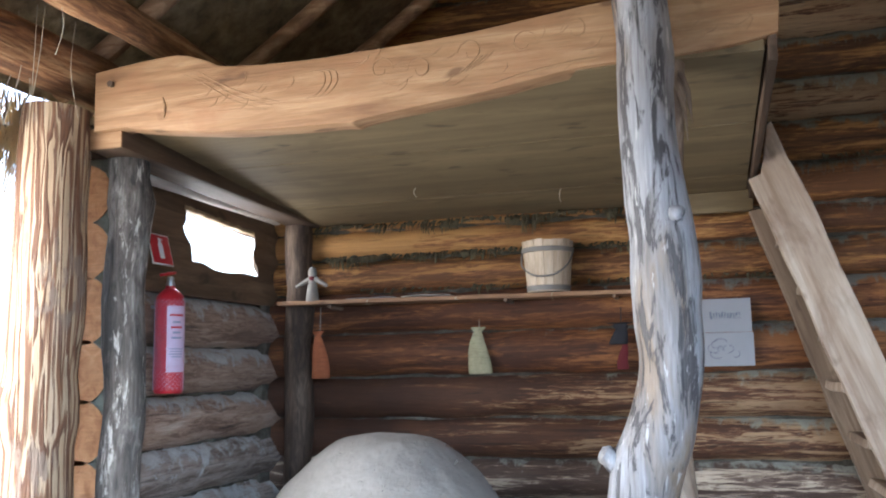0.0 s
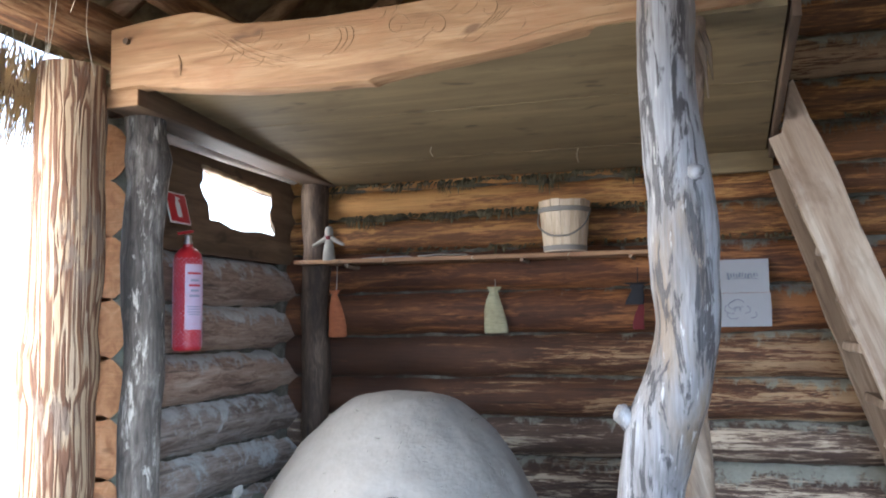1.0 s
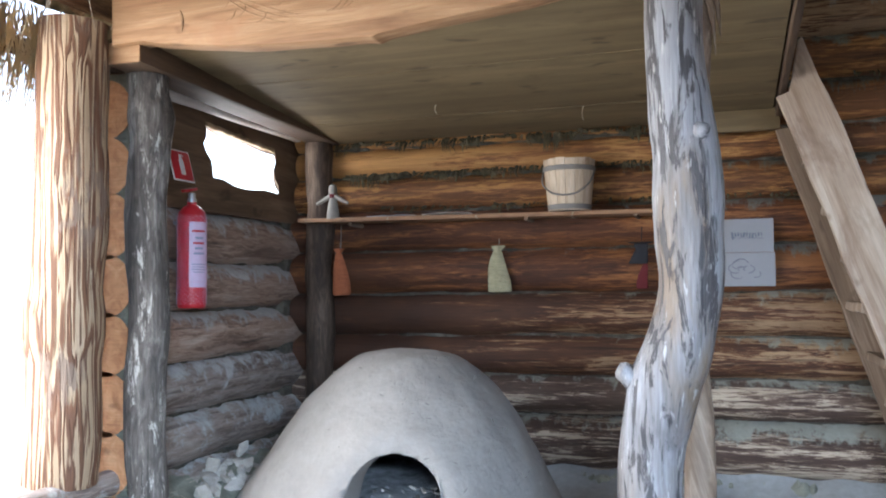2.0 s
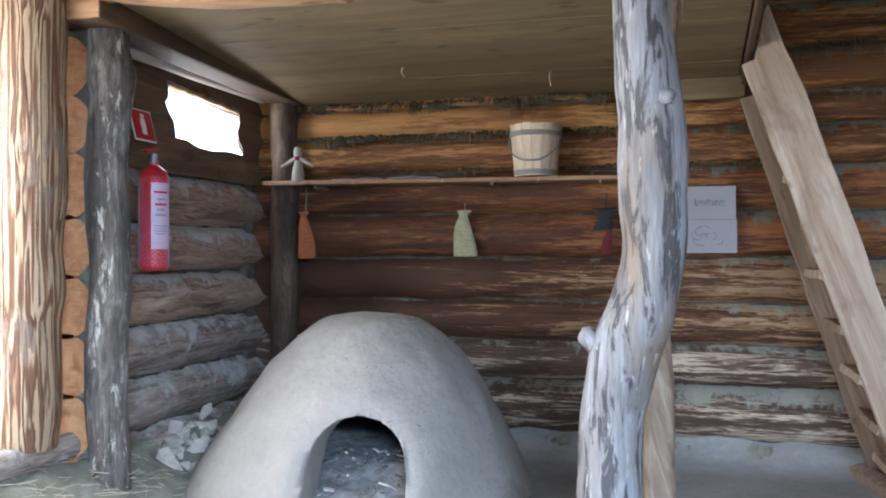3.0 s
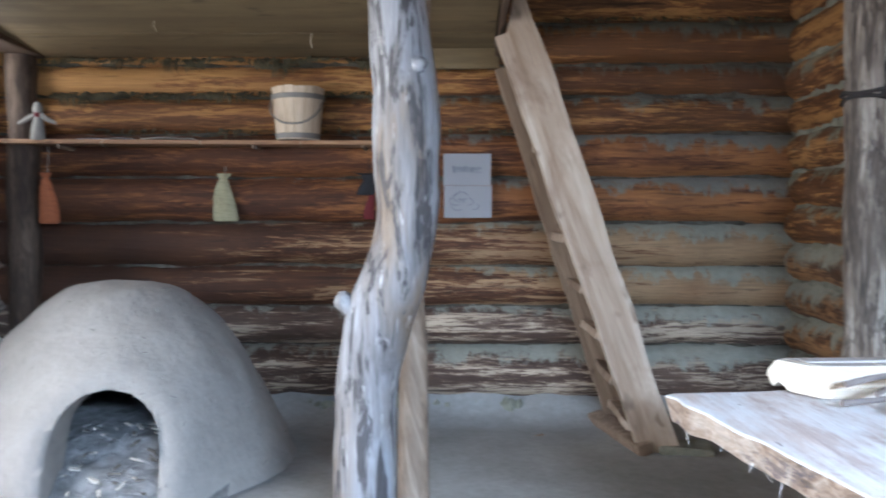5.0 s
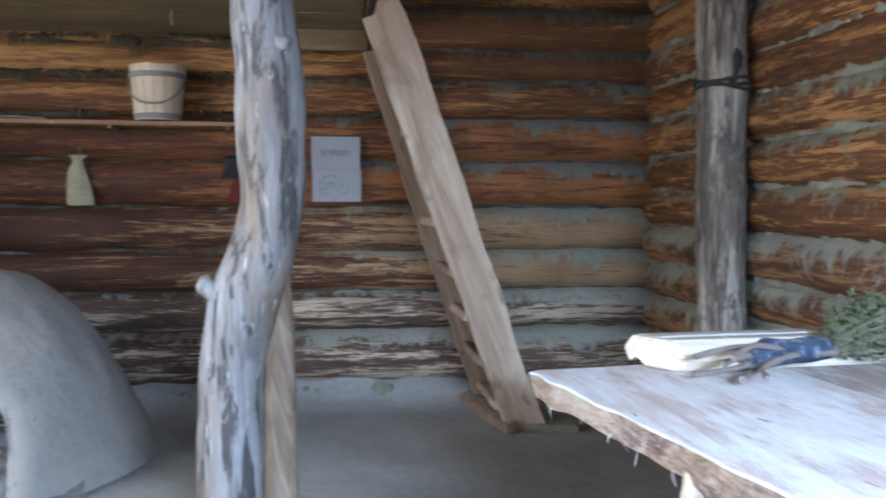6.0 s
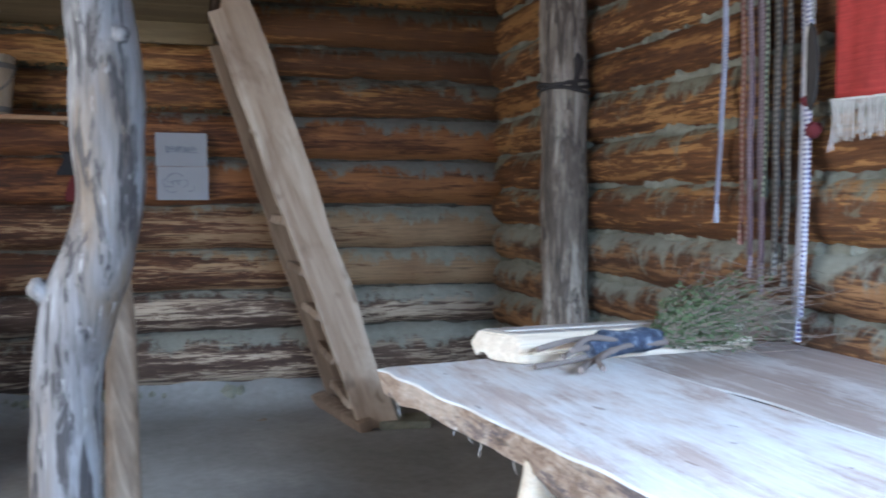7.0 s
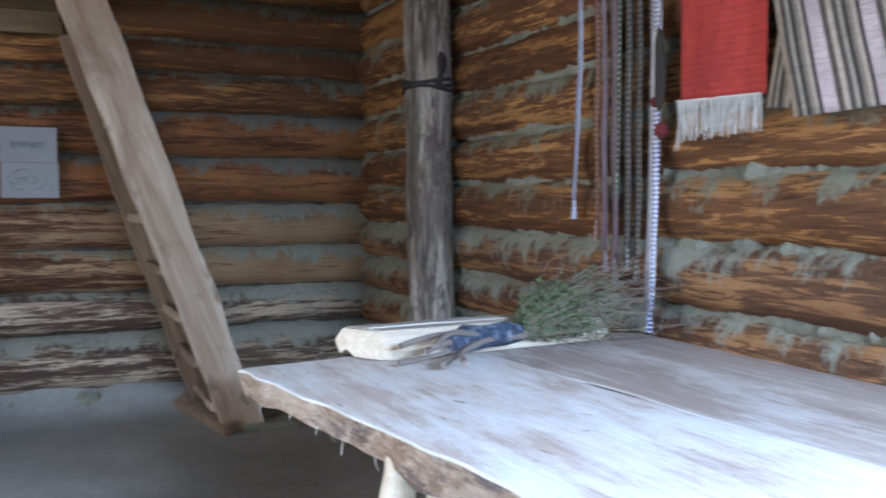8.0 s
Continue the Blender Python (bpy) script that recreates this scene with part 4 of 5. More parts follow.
def chunk(seed, sx, sy, sz):
    rng = random.Random(seed)
    bm = bmesh.new()
    for k in range(10):
        v = Vector((rng.uniform(-1, 1), rng.uniform(-1, 1), rng.uniform(-1, 1)))
        v /= max(abs(v.x), abs(v.y), abs(v.z))
        bm.verts.new((v.x * sx / 2, v.y * sy / 2, v.z * sz / 2))
    ret = bmesh.ops.convex_hull(bm, input=bm.verts[:])
    loose = [v for v in bm.verts if not v.link_faces]
    bmesh.ops.delete(bm, geom=loose, context="VERTS")
    bmesh.ops.bevel(bm, geom=bm.edges[:], offset=0.0035, segments=1, affect="EDGES")
    return bm




def oven():
    ov = tagged(empty("clay_oven", pose(-1.77, 4.62, 0, 0, 0, 9)), "domed grey clay oven with a sooty arched mouth", "oven")
    prof = spline([(0.945, 0.0, 0), (0.90, 0.16, 0), (0.83, 0.34, 0), (0.74, 0.50, 0), (0.61, 0.675, 0), (0.46, 0.825, 0), (0.29, 0.93, 0), (0.12, 0.968, 0), (0.0, 0.972, 0)], 8)
    n = 168
    AW, AH, AZ = 0.236, 0.525, 0.29
    bm = bmesh.new()
    S = Vector((0.066, 0, AZ))

    def arch_r(a):
        """Radius of the mouth's outline seen from its centre, at angle a from the right."""
        c, s = math.cos(a), math.sin(a)
        if s >= 0:
            return 1 / math.sqrt((c / AW) ** 2 + (s / (AH - AZ)) ** 2)
        return min(AW * 1.03 / max(abs(c), 1e-5), (AZ + 0.03) / max(abs(s), 1e-5))

    def skin(p):
        d = p.copy()
        q = p + Vector((d.x, d.y, d.z * 0.6)).normalized() * (0.020 * noise.noise(p * 2.4) + 0.009 * noise.noise(p * 8) + 0.0035 * noise.noise(p * 26))
        if p.y < -0.2:
            s, z = p.x - S.x, p.z - S.z
            gap = math.hypot(s, z) - arch_r(math.atan2(z, s))
            k = math.exp(-((gap - 0.085) / 0.105) ** 2)
            q.y -= 0.055 * k * min(1, max(0, (-p.y - 0.2) / 0.3))
        return q
    rings = []
    for pr in prof:
        r, z = max(pr.x, 0.0005), pr.y
        rings.append([bm.verts.new(Vector((r * (0.895 + 0.045 * max(0.0, 1 - z / 0.25) if math.cos(2 * math.pi * k / n) > 0 else 1.0 + 0.16 * max(0.0, 1 - z / 0.45)) * math.cos(2 * math.pi * k / n), r * (1.0 if math.sin(2 * math.pi * k / n) < 0 else 0.86) * math.sin(2 * math.pi * k / n), z))) for k in range(n)])
    for a, b in zip(rings, rings[1:]):
        for k in range(n):
            bm.faces.new((a[k], a[(k + 1) % n], b[(k + 1) % n], b[k]))

    def inside(v):
        s, z = v.co.x - S.x, v.co.z - S.z
        return v.co.y < -0.25 and math.hypot(s, z) < arch_r(math.atan2(z, s))
    bm.verts.index_update()
    bmesh.ops.delete(bm, geom=[f for f in bm.faces if all(inside(v) for v in f.verts)], context="FACES")
    rim = [e for e in bm.edges if e.is_boundary and max(v.co.y for v in e.verts) < -0.25 and all(math.hypot(v.co.x - S.x, v.co.z - S.z) < 0.5 for v in e.verts) and max(v.co.z for v in e.verts) > 0.002]
    rim_verts = {v for e in rim for v in e.verts}
    for v in rim_verts:
        s, z = v.co.x - S.x, v.co.z - S.z
        a = math.atan2(z, s)
        r = arch_r(a)
        v.co.x, v.co.z = S.x + r * math.cos(a), max(0.0, S.z + r * math.sin(a)) if v.co.z > 0.001 else 0.0
    # roll the mouth's edge inwards
    edges = rim
    for dy, sc in ((0.035, 0.985), (0.05, 0.97), (0.08, 0.97), (0.12, 1.0)):
        ret = bmesh.ops.extrude_edge_only(bm, edges=edges)
        vs = [g for g in ret["geom"] if isinstance(g, bmesh.types.BMVert)]
        edges = [g for g in ret["geom"] if isinstance(g, bmesh.types.BMEdge) and all(v in set(vs) for v in g.verts)]
        for v in vs:
            v.co.y += dy
            v.co.x = S.x + (v.co.x - S.x) * sc
            if v.co.z > 0.001:
                v.co.z = S.z + (v.co.z - S.z) * sc
    for v in bm.verts:
        v.co = skin(v.co)
    dome = part("dome", bm, M["clay"], ov)
    for e in dome.data.edges:
        e.use_edge_sharp = False
    rs = random.Random(77)
    flecks = bmesh.new()
    for k in range(70):
        a, t = rs.uniform(-2.9, 0.1), rs.uniform(0.05, 0.8)
        pr = prof[int(t * (len(prof) - 1))]
        q = skin(Vector((pr.x * math.cos(a) * 0.97, pr.x * math.sin(a), pr.y)))
        d = Vector((rs.uniform(-1, 1), rs.uniform(-0.4, 0.4), rs.uniform(-1, 1))).normalized() * rs.uniform(0.008, 0.022)
        flecks = join(flecks, tube([q - d, q, q + d], [0.001, 0.003, 0.001], 5))
    part("straw_flecks", flecks, M["clay_dark"], ov, "bits of straw in the clay")["kind"] = "stuff"
    inner = lathe([(0.70, -0.01), (0.67, 0.3), (0.54, 0.50), (0.36, 0.66), (0.15, 0.76), (0.001, 0.77)], 36)
    bmesh.ops.delete(inner, geom=[f for f in inner.faces if f.calc_center_median().y < -0.30 and f.calc_center_median().z < 0.62], context="FACES")
    part("chamber", inner, M["soot_and_seam"], ov, "soot-black inner chamber")
    ash = sheet(-0.55, 0.6, -0.92, 0.5, 40, 46, lambda x, y: 0.04 + 0.205 * max(0, min(1, (y + 0.95) / 0.50)) + 0.035 * noise.noise(Vector((x * 6, y * 6, 0))) + 0.018 * noise.noise(Vector((x * 22, y * 22, 1))) - 0.25 * max(0, abs(x - 0.05) - 0.17) * (1 if y < -0.6 else 0.2))
    for k in range(64):
        x, y = rs.uniform(-0.14, 0.27), rs.uniform(-0.90, -0.30)
        z = 0.04 + 0.205 * max(0, min(1, (y + 0.95) / 0.50)) + 0.02
        part("charred_chip", box(rs.uniform(0.02, 0.08), rs.uniform(0.008, 0.022), 0.010, 0.002), M["stone"] if k % 4 == 1 else M["ash"] if k % 3 else M["clay_dark"], ov, m=pose(x, y, z, rs.uniform(-25, 25), rs.uniform(-25, 25), rs.uniform(0, 180)), smooth=False)
    a = part("ash", ash, M["ash"], ov, "grey ash and charred chips")
    a["kind"] = "stuff"
    return ov


oven()

# ---- rubble beside the oven ----


rng = random.Random(5)
ROCKS = [(-2.73, 4.22, 0.20, 0.16, 0.12, 0.27, 24), (-2.86, 4.42, 0.10, 0.16, 0.16, 0.14, 0), (-2.95, 4.30, 0.09, 0.14, 0.15, 0.13, 10), (-2.92, 4.55, 0.26, 0.14, 0.14, 0.13, 0), (-2.80, 4.62, 0.25, 0.15, 0.13, 0.12, 15),
         (-2.70, 4.45, 0.13, 0.16, 0.14, 0.13, 0), (-2.68, 4.58, 0.22, 0.13, 0.12, 0.10, 20), (-2.98, 4.70, 0.16, 0.16, 0.16, 0.15, 0), (-2.97, 4.66, 0.34, 0.11, 0.11, 0.14, 20), (-2.84, 4.80, 0.32, 0.13, 0.12, 0.11, 0),
         (-2.68, 4.75, 0.30, 0.11, 0.10, 0.09, 0), (-2.80, 4.34, 0.27, 0.10, 0.09, 0.09, 0), (-3.0, 4.45, 0.22, 0.11, 0.11, 0.10, 0), (-2.62, 4.18, 0.08, 0.13, 0.12, 0.10, 0), (-2.86, 4.10, 0.06, 0.12, 0.14, 0.09, 0), (-2.9, 4.92, 0.24, 0.16, 0.16, 0.14, 0), (-2.98, 4.98, 0.38, 0.12, 0.12, 0.10, 0)]
for k in range(46):
    x, y = rng.uniform(-3.0, -2.55), rng.uniform(4.12, 4.9)
    ROCKS.append((x, y, 0.07 + 0.24 * max(0, min(1, (y - 3.98) / 0.75)) * max(0.15, min(1, (-2.35 - x) / 0.5)), rng.uniform(0.05, 0.11), rng.uniform(0.05, 0.10), rng.uniform(0.04, 0.09), rng.uniform(-25, 25)))
for k, (x, y, z, sx, sy, sz, tilt) in enumerate(ROCKS):
    ob = part("stone", chunk(k, sx * 0.88, sy * 0.88, sz * 0.92), M["stone"], m=pose(x - 0.06, y - 0.08, max(sz * 0.40, z - 0.075), tilt, rng.uniform(-12, 12), rng.uniform(0, 90)), smooth=False)
    tagged(ob, "pale broken stone in the heap beside the oven", "stone", "heap of stones")
heap = tagged(part("rubble", sheet(-3.12, -2.45, 3.95, 5.5, 26, 44, lambda x, y: 0.0 + 0.21 * max(0, min(1, (y - 3.95) / 0.7)) * max(0, min(1, (-2.40 - x) / 0.5)) + 0.05 * noise.noise(Vector((x * 8, y * 8, 0))) + 0.02 * noise.noise(Vector((x * 25, y * 25, 0)))), M["daub"]), "crumbled grey clay under the stone heap", "rubble", kind="stuff")
bm = bmesh.new()
for k in range(260):
    x, y = rng.uniform(-3.1, -2.3), rng.uniform(3.3, 4.4)
    a, L = rng.uniform(0, 6.3), rng.uniform(0.05, 0.16)
    d = Vector((math.cos(a) * L, math.sin(a) * L, rng.uniform(-0.01, 0.02)))
    p = Vector((x, y, floor_z(x, y) + 0.012 + rng.uniform(0, 0.02)))
    bm = join(bm, tube([p, p + d], [0.0022, 0.0016], 4)) if k < 120 else bm
tagged(part("straw_litter", bm, M["straw"]), "loose straw strewn on the floor", "straw", kind="stuff")
for k, (x, y, a) in enumerate(((0.50, 5.23, 20), (-0.35, 4.9, 60))):
    tagged(part("wood_chip", chunk(60 + k, 0.07, 0.02, 0.012), M["ladder_old"], m=pose(x, y, floor_z(x, y) + 0.008, 0, 0, a)), "small dark wood chip on the floor", "chip")

# ---- fire extinguisher and sign ----


def extinguisher():
    ex = tagged(empty("fire_extinguisher", pose(-2.965, 4.25, 1.215) @ Matrix.Diagonal((1.24, 1.24, 0.975, 1.0))), "red fire extinguisher with a pale label hung on the log wall", "extinguisher")
    part("cylinder", lathe([(0.001, 0), (0.058, 0), (0.064, 0.01), (0.066, 0.03), (0.066, 0.52), (0.060, 0.56), (0.040, 0.59), (0.022, 0.605), (0.022, 0.62), (0.001, 0.62)], 32), M["red"], ex)
    bm = bmesh.new()
    n, ang0, ang1 = 14, radians(-66), radians(14)
    rows = [[bm.verts.new((0.0675 * math.cos(ang0 + (ang1 - ang0) * k / n), 0.0675 * math.sin(ang0 + (ang1 - ang0) * k / n), z)) for k in range(n + 1)] for z in (0.12, 0.50)]
    for k in range(n):
        bm.faces.new((rows[0][k], rows[0][k + 1], rows[1][k + 1], rows[1][k]))
    label = part("label", bm, M["label"], ex, "pale pinkish label with unreadable print")
    for k, (z, w) in enumerate(((0.44, 0.5), (0.40, 0.3), (0.37, 0.42), (0.34, 0.3), (0.31, 0.38), (0.25, 0.5), (0.235, 0.45), (0.22, 0.5), (0.205, 0.4))):
        bm = bmesh.new()
        a0, a1 = radians(-27) - w, radians(-27) + w
        r2 = [[bm.verts.new((0.0682 * math.cos(a0 + (a1 - a0) * q / 6), 0.0682 * math.sin(a0 + (a1 - a0) * q / 6), z + dz)) for q in range(7)] for dz in (0, 0.012 if k < 5 else 0.006)]
        for q in range(6):
            bm.faces.new((r2[0][q], r2[0][q + 1], r2[1][q + 1], r2[1][q]))
        part("print_bar", bm, M["red"] if k in (0, 2) else M["ink"], label)
    for k in range(18):
        for sgn in (-1, 1):
            pts = [(0.0678 * math.cos(k * 0.349 + sgn * z * 13), 0.0678 * math.sin(k * 0.349 + sgn * z * 13), z) for z in [0.02 + 0.02 * q for q in range(27)]]
            part("net_strand", tube(pts, [0.0006] * len(pts), 4), M["label"], ex)
    part("valve", lathe([(0.001, 0.61), (0.02, 0.61), (0.022, 0.63), (0.016, 0.65), (0.018, 0.67), (0.001, 0.68)], 16), M["metal"], ex, "metal valve")
    part("lever", box(0.026, 0.10, 0.016, 0.004), M["red"], ex, "red squeeze lever", pose(0, -0.02, 0.69, 14, 0, 0))
    part("bracket", box(0.06, 0.05, 0.02, 0.003), M["metal"], ex, m=pose(-0.07, 0, 0.5))


p = Paint("extinguisher_label", 0.45)
M["label"] = p.done(p.mix(p.noise((1, 1, 1), 30, 4), (0.52, 0.34, 0.44), (0.66, 0.56, 0.70)))
extinguisher()
sign = tagged(empty("fire_sign", pose(-3.035, 4.245, 2.033, 0, -15, 0)), "red square sign with a white extinguisher pictogram", "sign")
plate = part("plate", box(0.006, 0.20, 0.19, 0.002), M["white"], sign)
part("red_field", box(0.004, 0.182, 0.172, 0.001), M["red"], plate, m=pose(0.003, 0, 0))
part("pictogram", slab([(-0.022, -0.055), (0.022, -0.055), (0.022, 0.03), (0.012, 0.045), (0.012, 0.06), (0.03, 0.055), (0.03, 0.063), (-0.01, 0.07), (-0.012, 0.045), (-0.022, 0.03)], 0.003, "x", 0), M["white"], plate, m=pose(0.0055, 0, 0), smooth=False)

# ---- shelf and the things on and under it ----
shelf = tagged(empty("wall_shelf"), "thin brown plank shelf along the log wall", "shelf")
part("board", box(2.62, 0.26, 0.028, 0.006, 0.005, 3, 8), M["shelf"], shelf, m=pose(-1.63, 5.63, 1.792, 0, 0.35, 0))
for x in (-2.55, -1.3, -0.6):
    part("peg_support", tube([(x, 5.82, 1.765), (x, 5.60, 1.765), (x, 5.53, 1.768)], [0.014] * 3, 8, 0.2), M["ladder_old"], shelf)
bucket = tagged(empty("bucket", pose(-1.02, 5.58, 1.806)), "pale wooden stave bucket with grey hoops and a handle", "bucket")
part("bottom", lathe([(0.001, 0.014), (0.131, 0.014), (0.132, 0.03), (0.001, 0.03)], 40), M["bucket"], bucket)
for k in range(16):
    bm = bmesh.new()
    rows = []
    for r0, z in ((0.136, 0.0), (0.1415, 0.055), (0.152, 0.165), (0.1675, 0.328 + 0.003 * (k % 3))):
        a0, a1 = 2 * math.pi * (k + 0.02) / 16, 2 * math.pi * (k + 0.98) / 16
        rows.append([bm.verts.new((r * math.cos(a), r * math.sin(a), z)) for r in (r0, r0 - 0.014) for a in (a0, (a0 + a1) / 2, a1)])
    for p, q in zip(rows, rows[1:]):
        for i0, i1 in ((0, 1), (1, 2), (2, 5), (5, 4), (4, 3), (3, 0)):
            bm.faces.new((p[i0], p[i1], q[i1], q[i0]))
    bm.faces.new([rows[0][i] for i in (0, 1, 2, 5, 4, 3)]), bm.faces.new([rows[-1][i] for i in (0, 1, 2, 5, 4, 3)])
    part("stave", bm, M["bucket"], bucket)
part("hoop", lathe([(0.1635, 0.255), (0.168, 0.257), (0.1712, 0.283), (0.1665, 0.286)], 48), M["hoop"], bucket)
part("hoop", lathe([(0.1355, 0.006), (0.140, 0.008), (0.1435, 0.038), (0.139, 0.040)], 48), M["hoop"], bucket)
hp = spline([(-0.168, 0.0, 0.27), (-0.15, -0.12, 0.17), (-0.08, -0.175, 0.105), (0.0, -0.19, 0.09), (0.08, -0.175, 0.105), (0.15, -0.12, 0.17), (0.168, 0.0, 0.27)], 6)
part("handle", tube(hp, [0.006] * len(hp), 8), M["hoop"], bucket, "thin bent handle hanging down")


def doll_mesh():
    bm = lathe([(0.001, 0), (0.050, 0), (0.046, 0.06), (0.036, 0.12), (0.024, 0.16), (0.030, 0.19), (0.034, 0.22), (0.026, 0.255), (0.001, 0.27)], 18)
    bm = join(bm, tube([(-0.02, 0, 0.175), (-0.07, -0.01, 0.145), (-0.13, -0.012, 0.115)], [0.02, 0.017, 0.012], 8))
    return join(bm, tube([(0.02, 0, 0.175), (0.07, -0.01, 0.145), (0.13, -0.012, 0.115)], [0.02, 0.017, 0.012], 8))


doll = part("rag_doll", doll_mesh(), [M["cloth_white"], M["cloth_red"]], m=pose(-2.68, 5.53, 1.806) @ Matrix.Scale(0.92, 4))
for f in doll.data.polygons:
    c = f.center
    if 0.15 < c.z < 0.20 and abs(c.x) < 0.035:
        f.material_index = 1
tagged(doll, "small white rag doll standing on the shelf", "doll")
for k, (x, w, a) in enumerate(((-2.36, 0.14, 8), (-2.18, 0.24, -5), (-1.85, 0.34, 2))):
    bm = sheet(-w / 2, w / 2, -0.07, 0.07, 10, 5, lambda x, y: 0.006 + 0.003 * math.sin(x * 22 + k) + 0.004 * (y / 0.07) ** 2)
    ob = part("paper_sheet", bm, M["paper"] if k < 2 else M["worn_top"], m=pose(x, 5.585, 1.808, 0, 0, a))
    ob.modifiers.new("thick", "SOLIDIFY").thickness = 0.003
    tagged(ob, "curled pale sheet lying on the shelf", "sheet", "sheets on the shelf")


def bag_mesh(w, h, seed, neck=0.35):
    """A small cloth bag, flat and full below, gathered at the neck."""
    bm = bmesh.new()
    prof = [(0.34, 0.0), (0.49, 0.012), (0.51, 0.07), (0.48, 0.26), (0.41, 0.48), (0.31, 0.68), (neck * 0.55, 0.86), (neck * 0.42, 0.90), (neck * 0.75, 0.96), (neck * 0.9, 1.0)]
    n = 26
    rings = []
    for r, z in prof:
        ring = []
        for k in range(n):
            a = 2 * math.pi * k / n
            fold = 1 + 0.10 * math.sin(a * 5 + seed) * z + 0.05 * noise.noise(Vector((a, z * 4, seed)))
            ring.append(bm.verts.new((w * r * math.cos(a) * fold + 0.012 * math.sin(z * 4 + seed), w * 0.42 * r * math.sin(a) * fold, h * (z - 1))))
        rings.append(ring)
    for a, b in zip(rings, rings[1:]):
        for k in range(n):
            bm.faces.new((a[k], a[(k + 1) % n], b[(k + 1) % n], b[k]))
    bm.faces.new(rings[0])
    return bm


def bag(x, y, z, w, h, mat, label, cord=0.10, seed=0):
    b = tagged(empty("cloth_bag", pose(x, y, z)), label, "bag")
    part("sack", bag_mesh(w, h, seed), M[mat], b)
    part("drawstring", tube([(0, 0, -0.04), (0.004, 0.01, cord * 0.5), (0, 0.02, cord)], [0.003] * 3, 6), M["cloth_white"], b)
    return b


bag(-2.64, 5.56, 1.60, 0.135, 0.33, "cloth_rust", "rust-orange cloth bag hanging below the shelf", 0.17, 1)
bag(-1.53, 5.70, 1.60, 0.165, 0.315, "cloth_pale", "pale yellow linen bag hanging on the log wall", 0.05, 2)
pouch = tagged(empty("hanging_pouch", pose(-0.575, 5.66, 1.60)), "black and dark red woollen pouch hanging on the wall", "pouch")
part("red_part", bag_mesh(0.072, 0.19, 4), M["cloth_red"], pouch, "dark red lower part", pose(0.012, 0, -0.11))
part("black_part", bag_mesh(0.115, 0.14, 5, 0.8), M["cloth_black"], pouch, "black upper part", pose(-0.01, -0.01, 0.0))
part("cord", tube([(0, 0, -0.02), (0, 0.03, 0.10)], [0.003] * 2, 6), M["cloth_black"], pouch)

# papers pinned to the wall
for k, (z, label) in enumerate(((1.625, "white landscape sheet with faint grey lettering pinned to logs"), (1.415, "white landscape sheet with a faint drawing pinned to logs"))):
    s = tagged(empty("paper_sheet", pose(0.065 + 0.006 * k, 5.685 - 0.003 * k, z, 4 - 3 * k, 0, 0)), label, "paper", "papers on the wall")
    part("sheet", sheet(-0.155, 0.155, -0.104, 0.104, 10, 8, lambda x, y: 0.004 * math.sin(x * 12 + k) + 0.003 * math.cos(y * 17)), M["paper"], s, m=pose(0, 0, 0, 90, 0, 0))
    r2 = random.Random(k)
    if k == 0:
        for j in range(11):
            part("print_bar", box(r2.uniform(0.006, 0.013), 0.001, r2.uniform(0.016, 0.030) * (1.7 if j in (0, 6) else 1), 0), M["pencil"], s, m=pose(-0.085 + 0.017 * j, -0.0085, r2.uniform(-0.006, 0.010), 0, r2.uniform(-18, 18), 0))
        part("print_bar", box(0.19, 0.001, 0.003, 0), M["pencil"], s, m=pose(0, -0.0085, -0.014, 0, 2, 0))
    else:
        for j in range(9):
            cx, cz, rad, a0 = r2.uniform(-0.08, 0.08), r2.uniform(-0.03, 0.04), r2.uniform(0.015, 0.045), r2.uniform(0, 6)
            arc = [(cx + rad * math.cos(a0 + 0.4 * i), -0.0085, max(-0.09, min(0.09, cz + rad * 0.7 * math.sin(a0 + 0.4 * i)))) for i in range(8)]
            part("sketch_stroke", tube(arc, [0.0022] * 8, 5), M["pencil"], s)

# ---- table ----
TZ = 0.79


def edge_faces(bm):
    """Sides of a plank show bark or painted seam shade, its rounded arris fresh wood."""
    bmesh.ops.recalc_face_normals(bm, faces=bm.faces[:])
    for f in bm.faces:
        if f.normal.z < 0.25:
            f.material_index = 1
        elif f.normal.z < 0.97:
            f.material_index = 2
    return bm


